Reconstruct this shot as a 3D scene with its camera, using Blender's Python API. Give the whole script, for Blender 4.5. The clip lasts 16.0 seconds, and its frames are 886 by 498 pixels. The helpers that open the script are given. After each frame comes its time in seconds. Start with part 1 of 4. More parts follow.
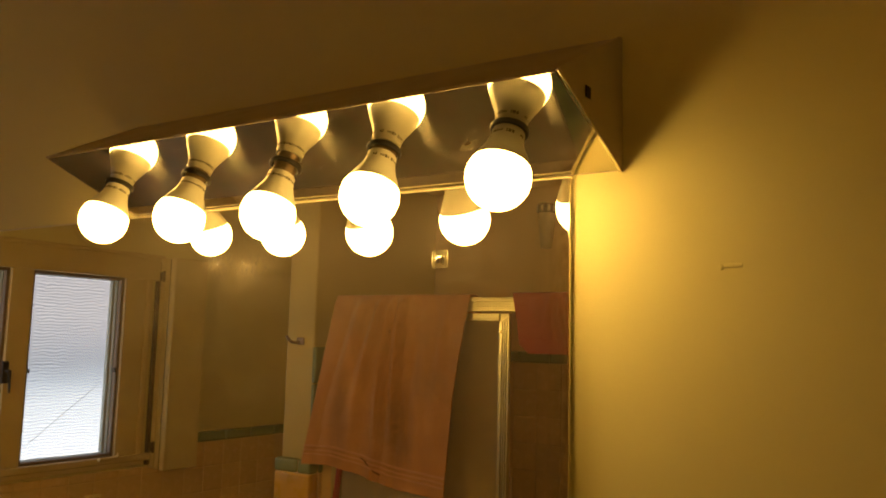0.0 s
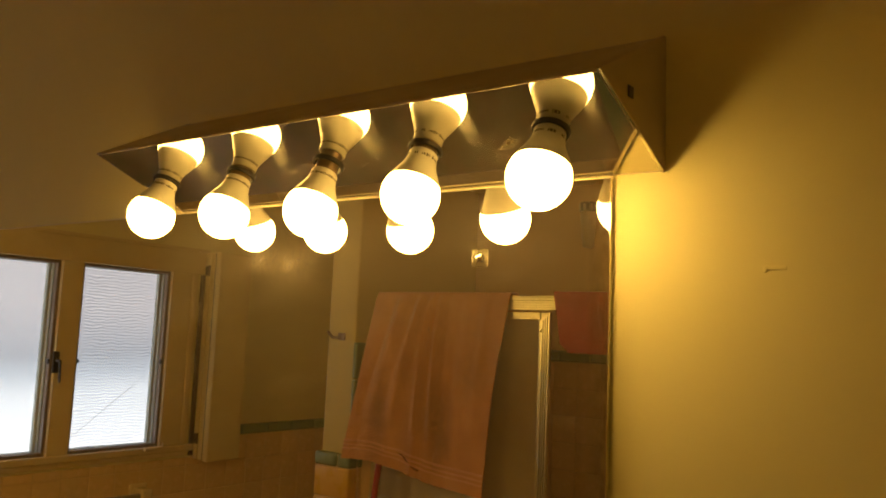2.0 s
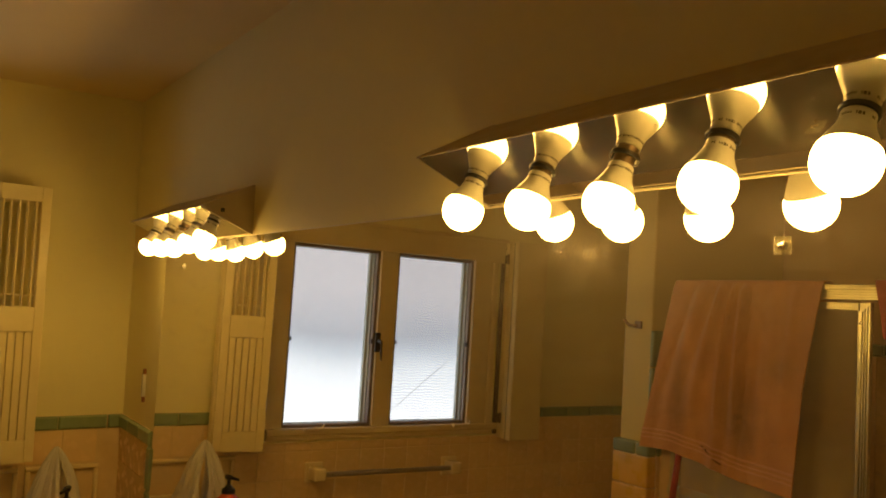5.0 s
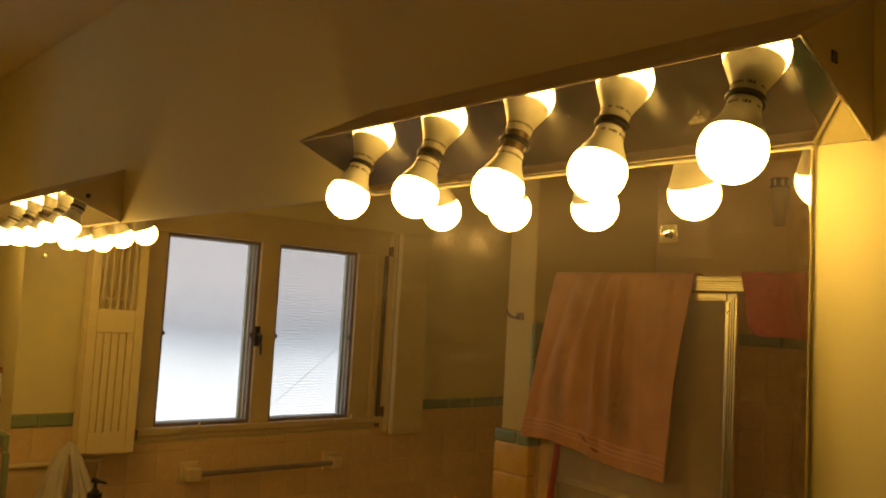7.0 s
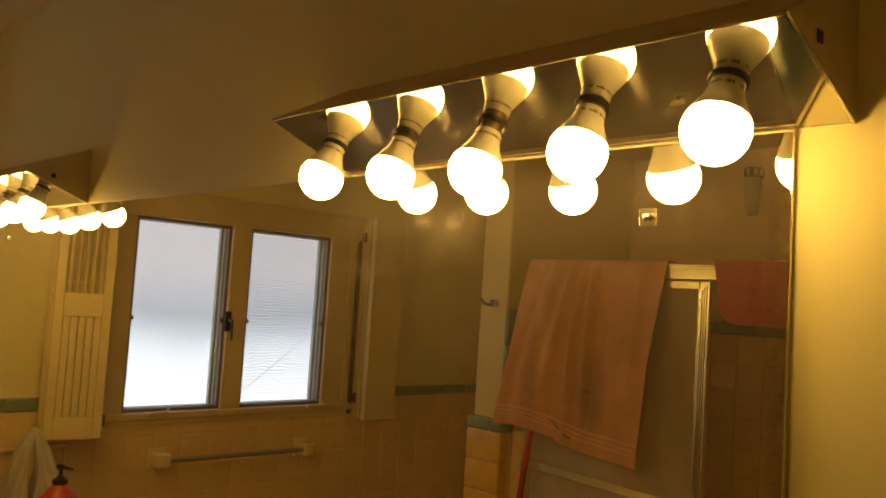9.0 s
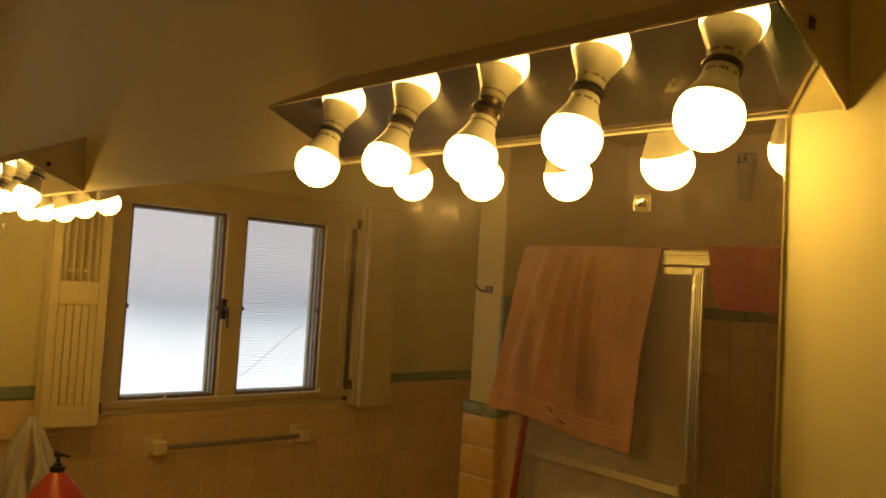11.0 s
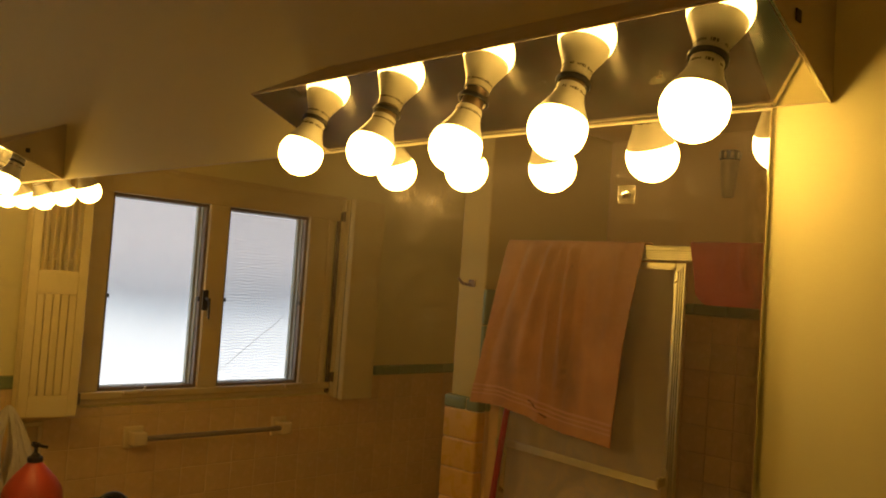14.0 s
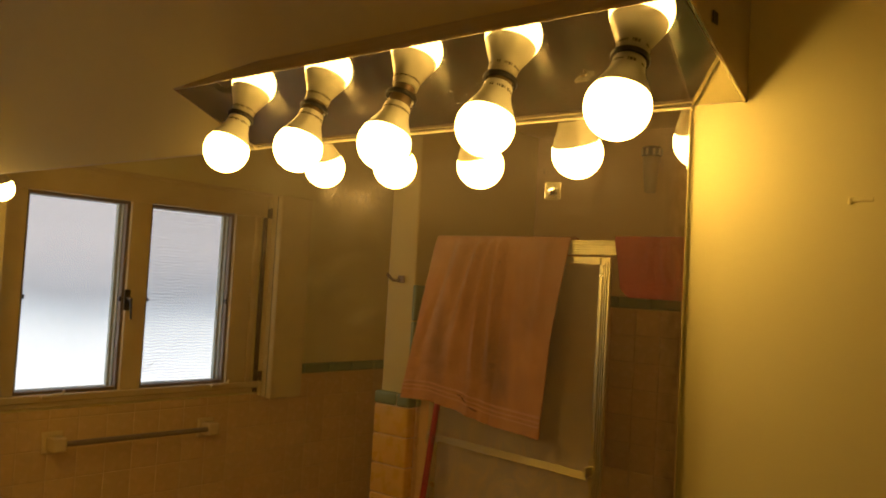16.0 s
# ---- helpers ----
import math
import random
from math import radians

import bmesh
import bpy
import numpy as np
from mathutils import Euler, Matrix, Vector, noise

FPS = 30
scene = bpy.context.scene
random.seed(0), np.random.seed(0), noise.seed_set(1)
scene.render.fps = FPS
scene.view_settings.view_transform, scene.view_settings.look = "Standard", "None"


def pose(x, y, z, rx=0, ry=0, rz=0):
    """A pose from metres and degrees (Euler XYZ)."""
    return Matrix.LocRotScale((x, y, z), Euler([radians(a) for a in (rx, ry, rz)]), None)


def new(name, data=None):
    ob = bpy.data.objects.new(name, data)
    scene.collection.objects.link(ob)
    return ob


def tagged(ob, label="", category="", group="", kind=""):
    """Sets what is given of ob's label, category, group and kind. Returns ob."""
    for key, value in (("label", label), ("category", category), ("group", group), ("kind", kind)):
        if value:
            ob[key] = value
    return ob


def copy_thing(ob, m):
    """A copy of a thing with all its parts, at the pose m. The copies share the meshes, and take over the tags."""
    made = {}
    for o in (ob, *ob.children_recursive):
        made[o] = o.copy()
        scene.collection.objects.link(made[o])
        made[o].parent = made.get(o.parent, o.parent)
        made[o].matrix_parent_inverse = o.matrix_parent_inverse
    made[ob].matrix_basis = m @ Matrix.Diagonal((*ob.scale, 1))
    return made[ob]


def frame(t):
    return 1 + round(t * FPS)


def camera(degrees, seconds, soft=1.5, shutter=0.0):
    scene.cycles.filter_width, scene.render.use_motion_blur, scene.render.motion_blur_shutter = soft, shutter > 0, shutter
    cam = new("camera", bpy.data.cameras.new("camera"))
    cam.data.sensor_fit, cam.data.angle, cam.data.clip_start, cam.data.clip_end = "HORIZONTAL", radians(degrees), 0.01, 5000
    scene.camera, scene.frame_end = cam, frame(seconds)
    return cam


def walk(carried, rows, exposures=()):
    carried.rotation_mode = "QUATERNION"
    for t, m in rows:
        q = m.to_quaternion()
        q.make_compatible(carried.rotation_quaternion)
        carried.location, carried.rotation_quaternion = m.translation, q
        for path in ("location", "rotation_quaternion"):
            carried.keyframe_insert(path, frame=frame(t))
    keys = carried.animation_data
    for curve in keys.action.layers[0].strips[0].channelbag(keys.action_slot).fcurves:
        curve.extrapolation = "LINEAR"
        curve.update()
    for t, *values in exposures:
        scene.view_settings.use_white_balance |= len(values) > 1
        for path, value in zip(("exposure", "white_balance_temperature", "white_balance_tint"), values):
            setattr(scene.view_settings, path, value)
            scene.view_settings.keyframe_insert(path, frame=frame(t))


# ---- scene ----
cam = camera(56.4, 16.0, soft=1.9)
PATH = [
    (0, pose(0.270, -0.704, 1.715, 95.46, -0.90, 33.11)),
    (0.5, pose(0.275, -0.706, 1.718, 95.15, -1.12, 35.19)),
    (1, pose(0.274, -0.707, 1.718, 95.06, -1.31, 35.76)),
    (1.5, pose(0.272, -0.707, 1.716, 95.21, -1.56, 35.82)),
    (2, pose(0.273, -0.706, 1.716, 95.21, -1.82, 35.91)),
    (2.5, pose(0.271, -0.705, 1.717, 95.23, -1.95, 35.85)),
    (3, pose(0.278, -0.717, 1.718, 95.57, -1.99, 38.22)),
    (3.5, pose(0.303, -0.745, 1.716, 94.79, -3.05, 51.87)),
    (3.7, pose(0.314, -0.752, 1.718, 94.25, -2.93, 56.92)),
    (4.05, pose(0.318, -0.754, 1.717, 93.70, -2.85, 59.80)),
    (4.7, pose(0.312, -0.750, 1.715, 93.55, -2.65, 57.60)),
    (5.8, pose(0.296, -0.740, 1.712, 93.50, -2.42, 52.85)),
    (6, pose(0.293, -0.738, 1.712, 93.30, -2.37, 52.12)),
    (6.5, pose(0.276, -0.729, 1.712, 93.51, -2.38, 48.59)),
    (7, pose(0.276, -0.728, 1.709, 93.50, -2.40, 47.97)),
    (7.5, pose(0.272, -0.727, 1.705, 93.63, -2.62, 47.30)),
    (8, pose(0.268, -0.725, 1.702, 93.07, -2.83, 46.55)),
    (8.5, pose(0.267, -0.725, 1.704, 92.70, -2.70, 46.38)),
    (9, pose(0.260, -0.716, 1.704, 92.72, -2.83, 46.11)),
    (9.5, pose(0.266, -0.723, 1.703, 92.12, -2.79, 46.04)),
    (12, pose(0.263, -0.722, 1.702, 91.75, -2.57, 45.37)),
    (12.5, pose(0.263, -0.722, 1.699, 91.61, -2.63, 45.09)),
    (13, pose(0.262, -0.722, 1.699, 91.62, -2.65, 44.95)),
    (13.5, pose(0.263, -0.723, 1.698, 91.60, -2.79, 44.79)),
    (14, pose(0.261, -0.719, 1.698, 91.51, -3.20, 44.58)),
    (14.5, pose(0.256, -0.714, 1.699, 91.63, -2.93, 42.71)),
    (15, pose(0.251, -0.708, 1.700, 91.76, -2.60, 39.70)),
    (15.5, pose(0.253, -0.710, 1.700, 91.73, -2.52, 39.58)),
    (16, pose(0.262, -0.721, 1.699, 91.46, -2.57, 39.66)),
]
walk(cam, PATH)

# ---- world and light ----
world = bpy.data.worlds.new("sky")
scene.world = world
world.use_nodes = True
wn = world.node_tree.nodes
sky = wn.new("ShaderNodeTexSky")
sky.sky_type, sky.sun_disc = "NISHITA", False
sky.sun_elevation, sky.sun_rotation = radians(35), radians(120)
wn["Background"].inputs["Strength"].default_value = 0.05
world.node_tree.links.new(sky.outputs["Color"], wn["Background"].inputs["Color"])
scene.view_settings.exposure = 3.30
BULB_LIGHT = 3.4
BULB_COLOUR = (1.0, 0.575, 0.122)
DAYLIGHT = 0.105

# ---- plan ----
XW = -2.889      # face of the window wall
YB = -2.56       # face of the back wall
XE = 1.15        # face of the wall behind the camera's shoulder
H = 2.41         # ceiling
Z0 = 1.86        # top of the mirror, underside of the lights
YS = -1.76       # front of the shower's stub wall
T = 0.12         # wall thickness


# ---- materials ----
class Mat:
    """A principled material with a short way to wire textures."""

    def __init__(self, name, colour, rough=0.5, metal=0.0, **more):
        self.m = bpy.data.materials.new(name)
        self.m.use_nodes = True
        self.n, self.l = self.m.node_tree.nodes, self.m.node_tree.links
        self.b = self.n["Principled BSDF"]
        self.b.inputs["Base Color"].default_value = (*colour, 1)
        self.b.inputs["Roughness"].default_value = rough
        self.b.inputs["Metallic"].default_value = metal
        for key, value in more.items():
            self.b.inputs[key.replace("_", " ")].default_value = value
        self.colour = colour

    def node(self, kind, **values):
        node = self.n.new("ShaderNode" + kind)
        for key, value in values.items():
            node.inputs[key.replace("_", " ")].default_value = value
        return node

    def coords(self, scale=(1, 1, 1), space="Object"):
        tc, mp = self.node("TexCoord"), self.node("Mapping")
        mp.inputs["Scale"].default_value = scale
        self.l.new(tc.outputs[space], mp.inputs["Vector"])
        return mp.outputs["Vector"]

    def noise(self, size, detail=4, scale=(1, 1, 1), rough=0.55, distortion=0.0):
        node = self.node("TexNoise", Scale=1 / size, Detail=detail, Roughness=rough, Distortion=distortion)
        self.l.new(self.coords(scale), node.inputs["Vector"])
        return node.outputs["Fac"]

    def ramp(self, fac, stops):
        node = self.node("ValToRGB")
        el = node.color_ramp.elements
        el[0].position, el[0].color = stops[0][0], (*stops[0][1], 1)
        el[1].position, el[1].color = stops[-1][0], (*stops[-1][1], 1)
        for p, c in stops[1:-1]:
            e = el.new(p)
            e.color = (*c, 1)
        self.l.new(fac, node.inputs["Fac"])
        return node.outputs["Color"]

    def mix(self, fac, a, b, blend="MIX"):
        node = self.n.new("ShaderNodeMix")
        node.data_type, node.blend_type = "RGBA", blend
        for value, slot in ((fac, 0), (a, 6), (b, 7)):
            if isinstance(value, (int, float)):
                node.inputs[slot].default_value = value
            elif isinstance(value, tuple):
                node.inputs[slot].default_value = (*value, 1)
            else:
                self.l.new(value, node.inputs[slot])
        return node.outputs[2]

    def math(self, op, a, b=0.0):
        node = self.n.new("ShaderNodeMath")
        node.operation = op
        for value, slot in ((a, 0), (b, 1)):
            if isinstance(value, (int, float)):
                node.inputs[slot].default_value = value
            else:
                self.l.new(value, node.inputs[slot])
        return node.outputs[0]

    def tint(self, size, dark, amount=1.0, detail=4, lo=0.35, hi=0.7, scale=(1, 1, 1)):
        """Blotches of another tone of the base colour."""
        fac = self.ramp(self.noise(size, detail, scale), [(lo, (0, 0, 0)), (hi, (amount, amount, amount))])
        old = self.b.inputs["Base Color"]
        a = old.links[0].from_socket if old.links else self.colour
        self.l.new(self.mix(fac, a, dark), old)
        return self

    def spot(self, centre, radii, fine=0.0, lo=0.4, amount=1.0):
        """A mask that fades from centre (x, z) to its radii, broken up by a fine noise."""
        place = self.node("Mapping")
        place.inputs["Location"].default_value = (-centre[0] / radii[0], 0, -centre[1] / radii[1])
        place.inputs["Scale"].default_value = (1 / radii[0], 0, 1 / radii[1])
        self.l.new(self.coords(), place.inputs["Vector"])
        ball = self.n.new("ShaderNodeTexGradient")
        ball.gradient_type = "SPHERICAL"
        self.l.new(place.outputs[0], ball.inputs["Vector"])
        if not fine:
            return self.math("MULTIPLY", ball.outputs["Fac"], amount)
        grain = self.ramp(self.noise(fine, 4, (1, 1, 0.6), 0.6, 1.5), [(lo, (0,) * 3), (lo + 0.25, (amount,) * 3)])
        return self.mix(1.0, ball.outputs["Color"], grain, "MULTIPLY")

    def darken(self, fac, colour):
        old = self.b.inputs["Base Color"]
        self.l.new(self.mix(fac, old.links[0].from_socket, colour), old)
        return self

    def random_tone(self, spread=0.08):
        """Each piece a little lighter or darker."""
        info = self.node("ObjectInfo")
        hsv = self.node("HueSaturation")
        v = self.math("ADD", self.math("MULTIPLY", info.outputs["Random"], 2 * spread), 1 - spread)
        self.l.new(v, hsv.inputs["Value"])
        old = self.b.inputs["Base Color"]
        if old.links:
            self.l.new(old.links[0].from_socket, hsv.inputs["Color"])
        else:
            hsv.inputs["Color"].default_value = (*self.colour, 1)
        self.l.new(hsv.outputs["Color"], old)
        return self

    def bump(self, size, height, detail=3, scale=(1, 1, 1)):
        node = self.node("Bump", Strength=1.0, Distance=height)
        self.l.new(self.noise(size, detail, scale), node.inputs["Height"])
        old = self.b.inputs["Normal"]
        if old.links:
            self.l.new(old.links[0].from_socket, node.inputs["Normal"])
        self.l.new(node.outputs["Normal"], old)
        return self

    def rougher(self, size, lo, hi, detail=3):
        fac = self.ramp(self.noise(size, detail), [(0.3, (lo,) * 3), (0.7, (hi,) * 3)])
        self.l.new(fac, self.b.inputs["Roughness"])
        return self


def emitter(name, colour, strength):
    m = Mat(name, (0.8, 0.8, 0.8), 0.4)
    m.b.inputs["Emission Color"].default_value = (*colour, 1)
    m.b.inputs["Emission Strength"].default_value = strength
    return m


M = {}
M["wall"] = Mat("wall_paint", (0.91, 0.845, 0.46), 0.5, Specular_IOR_Level=0.2).tint(0.5, (0.885, 0.80, 0.43), 0.8).tint(0.05, (0.89, 0.81, 0.44), 0.4).bump(0.006, 0.00018).bump(0.06, 0.0007).rougher(0.2, 0.38, 0.6)
M["beige"] = Mat("beige_wall_paint", (0.88, 0.70, 0.42), 0.5, Specular_IOR_Level=0.2).tint(0.5, (0.84, 0.66, 0.39), 0.8).tint(0.05, (0.86, 0.68, 0.40), 0.4).bump(0.006, 0.00018).bump(0.06, 0.0007)
M["ceiling"] = Mat("ceiling_paint", (0.90, 0.73, 0.38), 0.7).tint(0.6, (0.86, 0.68, 0.34), 0.8).bump(0.006, 0.0008)
M["trim"] = Mat("cream_trim_paint", (0.82, 0.70, 0.40), 0.4).tint(0.15, (0.74, 0.61, 0.32), 0.7).bump(0.01, 0.0005, scale=(1, 1, 0.1)).rougher(0.05, 0.3, 0.5)
M["shutter"] = Mat("shutter_paint", (0.86, 0.75, 0.40), 0.38).tint(0.12, (0.80, 0.68, 0.34), 0.7).bump(0.008, 0.0004, scale=(1, 1, 0.08)).rougher(0.06, 0.3, 0.45)
M["peach"] = Mat("peach_tile_glaze", (0.92, 0.70, 0.37), 0.22).tint(0.05, (0.90, 0.67, 0.34), 0.6).tint(0.25, (0.88, 0.64, 0.33), 0.5).random_tone(0.04).bump(0.05, 0.0004).rougher(0.04, 0.15, 0.32)
# peach glaze made yellower: the stub's light difference put into the colour
M["stub_tile"] = Mat("daylight_offset_glaze", (0.88, 0.54, 0.09), 0.25).tint(0.05, (0.83, 0.49, 0.08), 0.6).random_tone(0.04).bump(0.05, 0.0004).rougher(0.04, 0.2, 0.36)
M["green"] = Mat("green_tile_glaze", (0.30, 0.39, 0.23), 0.22).tint(0.03, (0.25, 0.34, 0.19), 0.7).random_tone(0.12).bump(0.02, 0.0005).rougher(0.05, 0.12, 0.28)
M["grout"] = Mat("grout", (0.86, 0.68, 0.38), 0.85).tint(0.08, (0.74, 0.55, 0.29), 0.8).bump(0.004, 0.0005)
M["floor"] = Mat("floor_tile", (0.86, 0.72, 0.52), 0.35).tint(0.03, (0.82, 0.67, 0.46), 0.7).bump(0.01, 0.0004)
M["counter"] = Mat("brown_counter_tile", (0.17, 0.115, 0.07), 0.3).tint(0.03, (0.13, 0.09, 0.055), 0.7).tint(0.10, (0.09, 0.095, 0.05), 0.7, 3, 0.46, 0.56).tint(0.14, (0.17, 0.065, 0.045), 0.6, 3, 0.55, 0.68)
M["border"] = Mat("dark_green_counter_tile", (0.08, 0.17, 0.075), 0.25).tint(0.05, (0.06, 0.13, 0.055), 0.7).bump(0.03, 0.0004)
M["steel"] = Mat("brown_steel_frame", (0.26, 0.19, 0.13), 0.45, 0.1).tint(0.03, (0.18, 0.13, 0.09), 0.6).bump(0.01, 0.0004)
M["liner"] = Mat("grey_sash_paint", (0.52, 0.56, 0.50), 0.4).tint(0.05, (0.42, 0.46, 0.41), 0.7)
M["chrome"] = Mat("chrome", (0.80, 0.78, 0.74), 0.1, 1.0).rougher(0.01, 0.05, 0.2)
M["channel"] = Mat("bright_metal_channel", (0.86, 0.80, 0.62), 0.45, 0.5).tint(0.03, (0.74, 0.67, 0.50), 0.7)
M["hook_metal"] = Mat("tarnished_bronze", (0.22, 0.14, 0.10), 0.28, 0.8).tint(0.01, (0.14, 0.09, 0.07), 0.7)
# wall paint yellowed on the stub to cancel the cool daylight falling there
M["stub"] = Mat("daylight_offset_paint", (0.76, 0.62, 0.20), 0.55, Specular_IOR_Level=0.25).tint(0.4, (0.70, 0.56, 0.18), 0.7).tint(0.04, (0.73, 0.59, 0.19), 0.4).bump(0.006, 0.0002).bump(0.06, 0.0006)
M["alu"] = Mat("gold_anodised_aluminium", (0.80, 0.74, 0.42), 0.3, 1.0).tint(0.1, (0.66, 0.60, 0.32), 0.7).rougher(0.05, 0.27, 0.36)
M["brass"] = Mat("dull_hinge_metal", (0.22, 0.16, 0.10), 0.45, 0.6).tint(0.02, (0.12, 0.09, 0.06), 0.7)
M["black"] = Mat("black_plastic", (0.015, 0.013, 0.012), 0.35).bump(0.004, 0.0002)
M["housing"] = Mat("dull_painted_metal", (0.58, 0.50, 0.36), 0.4, 0.25).tint(0.08, (0.50, 0.42, 0.29), 0.8).rougher(0.06, 0.3, 0.5)
M["neck"] = Mat("white_bulb_plastic", (0.62, 0.60, 0.50), 0.3).tint(0.01, (0.57, 0.54, 0.45), 0.5)
M["dome"] = emitter("lit_bulb_dome", BULB_COLOUR, BULB_LIGHT)
# the diffuser glows a little more at its tip than at its rim
tip = M["dome"].node("MapRange", From_Min=0.0405, From_Max=0.0812, To_Min=0.9 * BULB_LIGHT, To_Max=1.12 * BULB_LIGHT)
axis = M["dome"].node("SeparateXYZ")
M["dome"].l.new(M["dome"].coords(), axis.inputs[0])
M["dome"].l.new(axis.outputs["Z"], tip.inputs["Value"])
M["dome"].l.new(tip.outputs["Result"], M["dome"].b.inputs["Emission Strength"])
M["ink"] = Mat("grey_print", (0.10, 0.08, 0.05), 0.5)
M["ceramic"] = Mat("cream_ceramic", (0.93, 0.79, 0.46), 0.2).tint(0.03, (0.88, 0.72, 0.39), 0.6).bump(0.02, 0.0005)
M["bar"] = Mat("worn_grey_rod", (0.34, 0.28, 0.21), 0.35).tint(0.05, (0.25, 0.21, 0.17), 0.6)
M["orange"] = Mat("orange_soap_bottle", (0.62, 0.08, 0.035), 0.32).tint(0.04, (0.55, 0.065, 0.03), 0.5)
M["broom"] = Mat("red_broom_handle", (0.45, 0.03, 0.02), 0.3).tint(0.05, (0.32, 0.02, 0.015), 0.6)
M["white"] = Mat("white_plastic", (0.75, 0.72, 0.62), 0.35).tint(0.01, (0.66, 0.62, 0.5), 0.6)
M["copper"] = Mat("brown_end_cap", (0.30, 0.12, 0.06), 0.35, 0.4).tint(0.005, (0.2, 0.08, 0.04), 0.6)
M["grey"] = Mat("grey_shower_plastic", (0.50, 0.44, 0.30), 0.4).tint(0.03, (0.42, 0.36, 0.25), 0.6)

# terry cloth, with a woven border and a few stains
def terry(name, base, dark, stain):
    m = Mat(name, base, 0.95, Sheen_Weight=0.25, Sheen_Roughness=0.5)
    m.tint(0.09, dark, 0.75, 5).tint(0.012, dark, 0.5, 2).tint(0.22, stain, 0.75, 4, 0.44, 0.70, (1.6, 1, 0.7))
    m.bump(0.003, 0.002, 2).bump(0.02, 0.003, 2)
    return m


M["towel"] = terry("peach_terry_towel", (0.82, 0.42, 0.16), (0.70, 0.33, 0.12), (0.56, 0.26, 0.10))
# third spot paints the shade of the left fold; the rest are grime
GRIME_AND_SHADE = (0.36, 0.19, 0.09)
for centre, radii, amount in (((0.035, -0.47), (0.085, 0.20), 1.0), ((-0.02, -0.44), (0.05, 0.12), 0.5), ((-0.225, -0.42), (0.05, 0.26), 0.8), ((0.17, -0.30), (0.10, 0.12), 0.45), ((0.06, -0.55), (0.05, 0.08), 0.7)):
    M["towel"].darken(M["towel"].spot(centre, radii, 0.05, 0.25, amount), GRIME_AND_SHADE)
M["towel_band"] = terry("peach_towel_border", (0.87, 0.48, 0.27), (0.80, 0.42, 0.22), (0.70, 0.34, 0.17))
M["stain"] = Mat("brown_stain", (0.14, 0.05, 0.02), 0.9).tint(0.01, (0.3, 0.12, 0.05), 0.7)
M["red_towel"] = terry("red_terry_towel", (0.66, 0.13, 0.085), (0.56, 0.10, 0.065), (0.46, 0.08, 0.05))


def mirror_material(name, tone, base, haze, streak, smear_lo, greasy, spots, fleck, thr, smudges=(), edge=None):
    """Silvered face with a film of dust, splashes and wiped streaks; base is an even veil."""
    m = Mat(name, tone, 0.01, 1.0)
    dust = m.node("BsdfDiffuse")
    dust.inputs["Color"].default_value = (0.63, 0.58, 0.58, 1)
    wiped, silver = m.node("BsdfGlossy"), m.n.new("ShaderNodeMixShader")
    wiped.inputs["Color"].default_value = (*tone, 1)
    wiped.inputs["Roughness"].default_value = 0.10
    silver.inputs[0].default_value = greasy
    grooves = m.node("Bump", Strength=1.0, Distance=0.0006)
    m.l.new(m.noise(0.0012, 2, (0.01, 1, 1)), grooves.inputs["Height"])
    m.l.new(grooves.outputs["Normal"], wiped.inputs["Normal"])
    mixer = m.n.new("ShaderNodeMixShader")
    film = m.ramp(m.noise(0.22, 5, (1, 1, 1.6), 0.6, 0.6), [(smear_lo, (base,) * 3), (0.85, (haze,) * 3)])
    lines = m.ramp(m.noise(0.03, 4, streak, 0.6, 0.4), [(0.52, (0,) * 3), (0.80, (haze,) * 3)])
    specks = m.ramp(m.noise(fleck, 2), [(thr, (0,) * 3), (thr + 0.05, (spots,) * 3)])
    patch = m.ramp(m.noise(0.12, 2), [(0.52, (0,) * 3), (0.66, (1,) * 3)])
    specks = m.mix(1.0, specks, patch, "MULTIPLY")
    total = m.mix(1.0, m.mix(1.0, film, lines, "ADD"), specks, "ADD")
    for centre, radii, fine, lo, amount in smudges:
        total = m.mix(1.0, total, m.spot(centre, radii, fine, lo, amount), "ADD")
    m.l.new(total, mixer.inputs[0])
    m.l.new(m.b.outputs[0], silver.inputs[1])
    m.l.new(wiped.outputs[0], silver.inputs[2])
    m.l.new(silver.outputs[0], mixer.inputs[1])
    m.l.new(dust.outputs[0], mixer.inputs[2])
    face = mixer.outputs[0]
    if edge is not None:
        # silvering gone dull in a ragged strip along the edge
        axis, dull, worn = m.node("SeparateXYZ"), m.node("BsdfDiffuse"), m.n.new("ShaderNodeMixShader")
        m.l.new(m.coords(), axis.inputs[0])
        near = m.node("MapRange", From_Min=edge - 0.022, From_Max=edge, To_Min=0.0, To_Max=0.7)
        m.l.new(axis.outputs["X"], near.inputs["Value"])
        ragged = m.ramp(m.noise(0.012, 4, (1, 1, 0.4)), [(0.3, (0.35,) * 3), (0.65, (1,) * 3)])
        m.l.new(m.mix(1.0, near.outputs["Result"], ragged, "MULTIPLY"), worn.inputs[0])
        dull.inputs["Color"].default_value = (0.10, 0.07, 0.045, 1)
        m.l.new(face, worn.inputs[1])
        m.l.new(dull.outputs[0], worn.inputs[2])
        face = worn.outputs[0]
    m.l.new(face, m.n["Material Output"].inputs["Surface"])
    return m


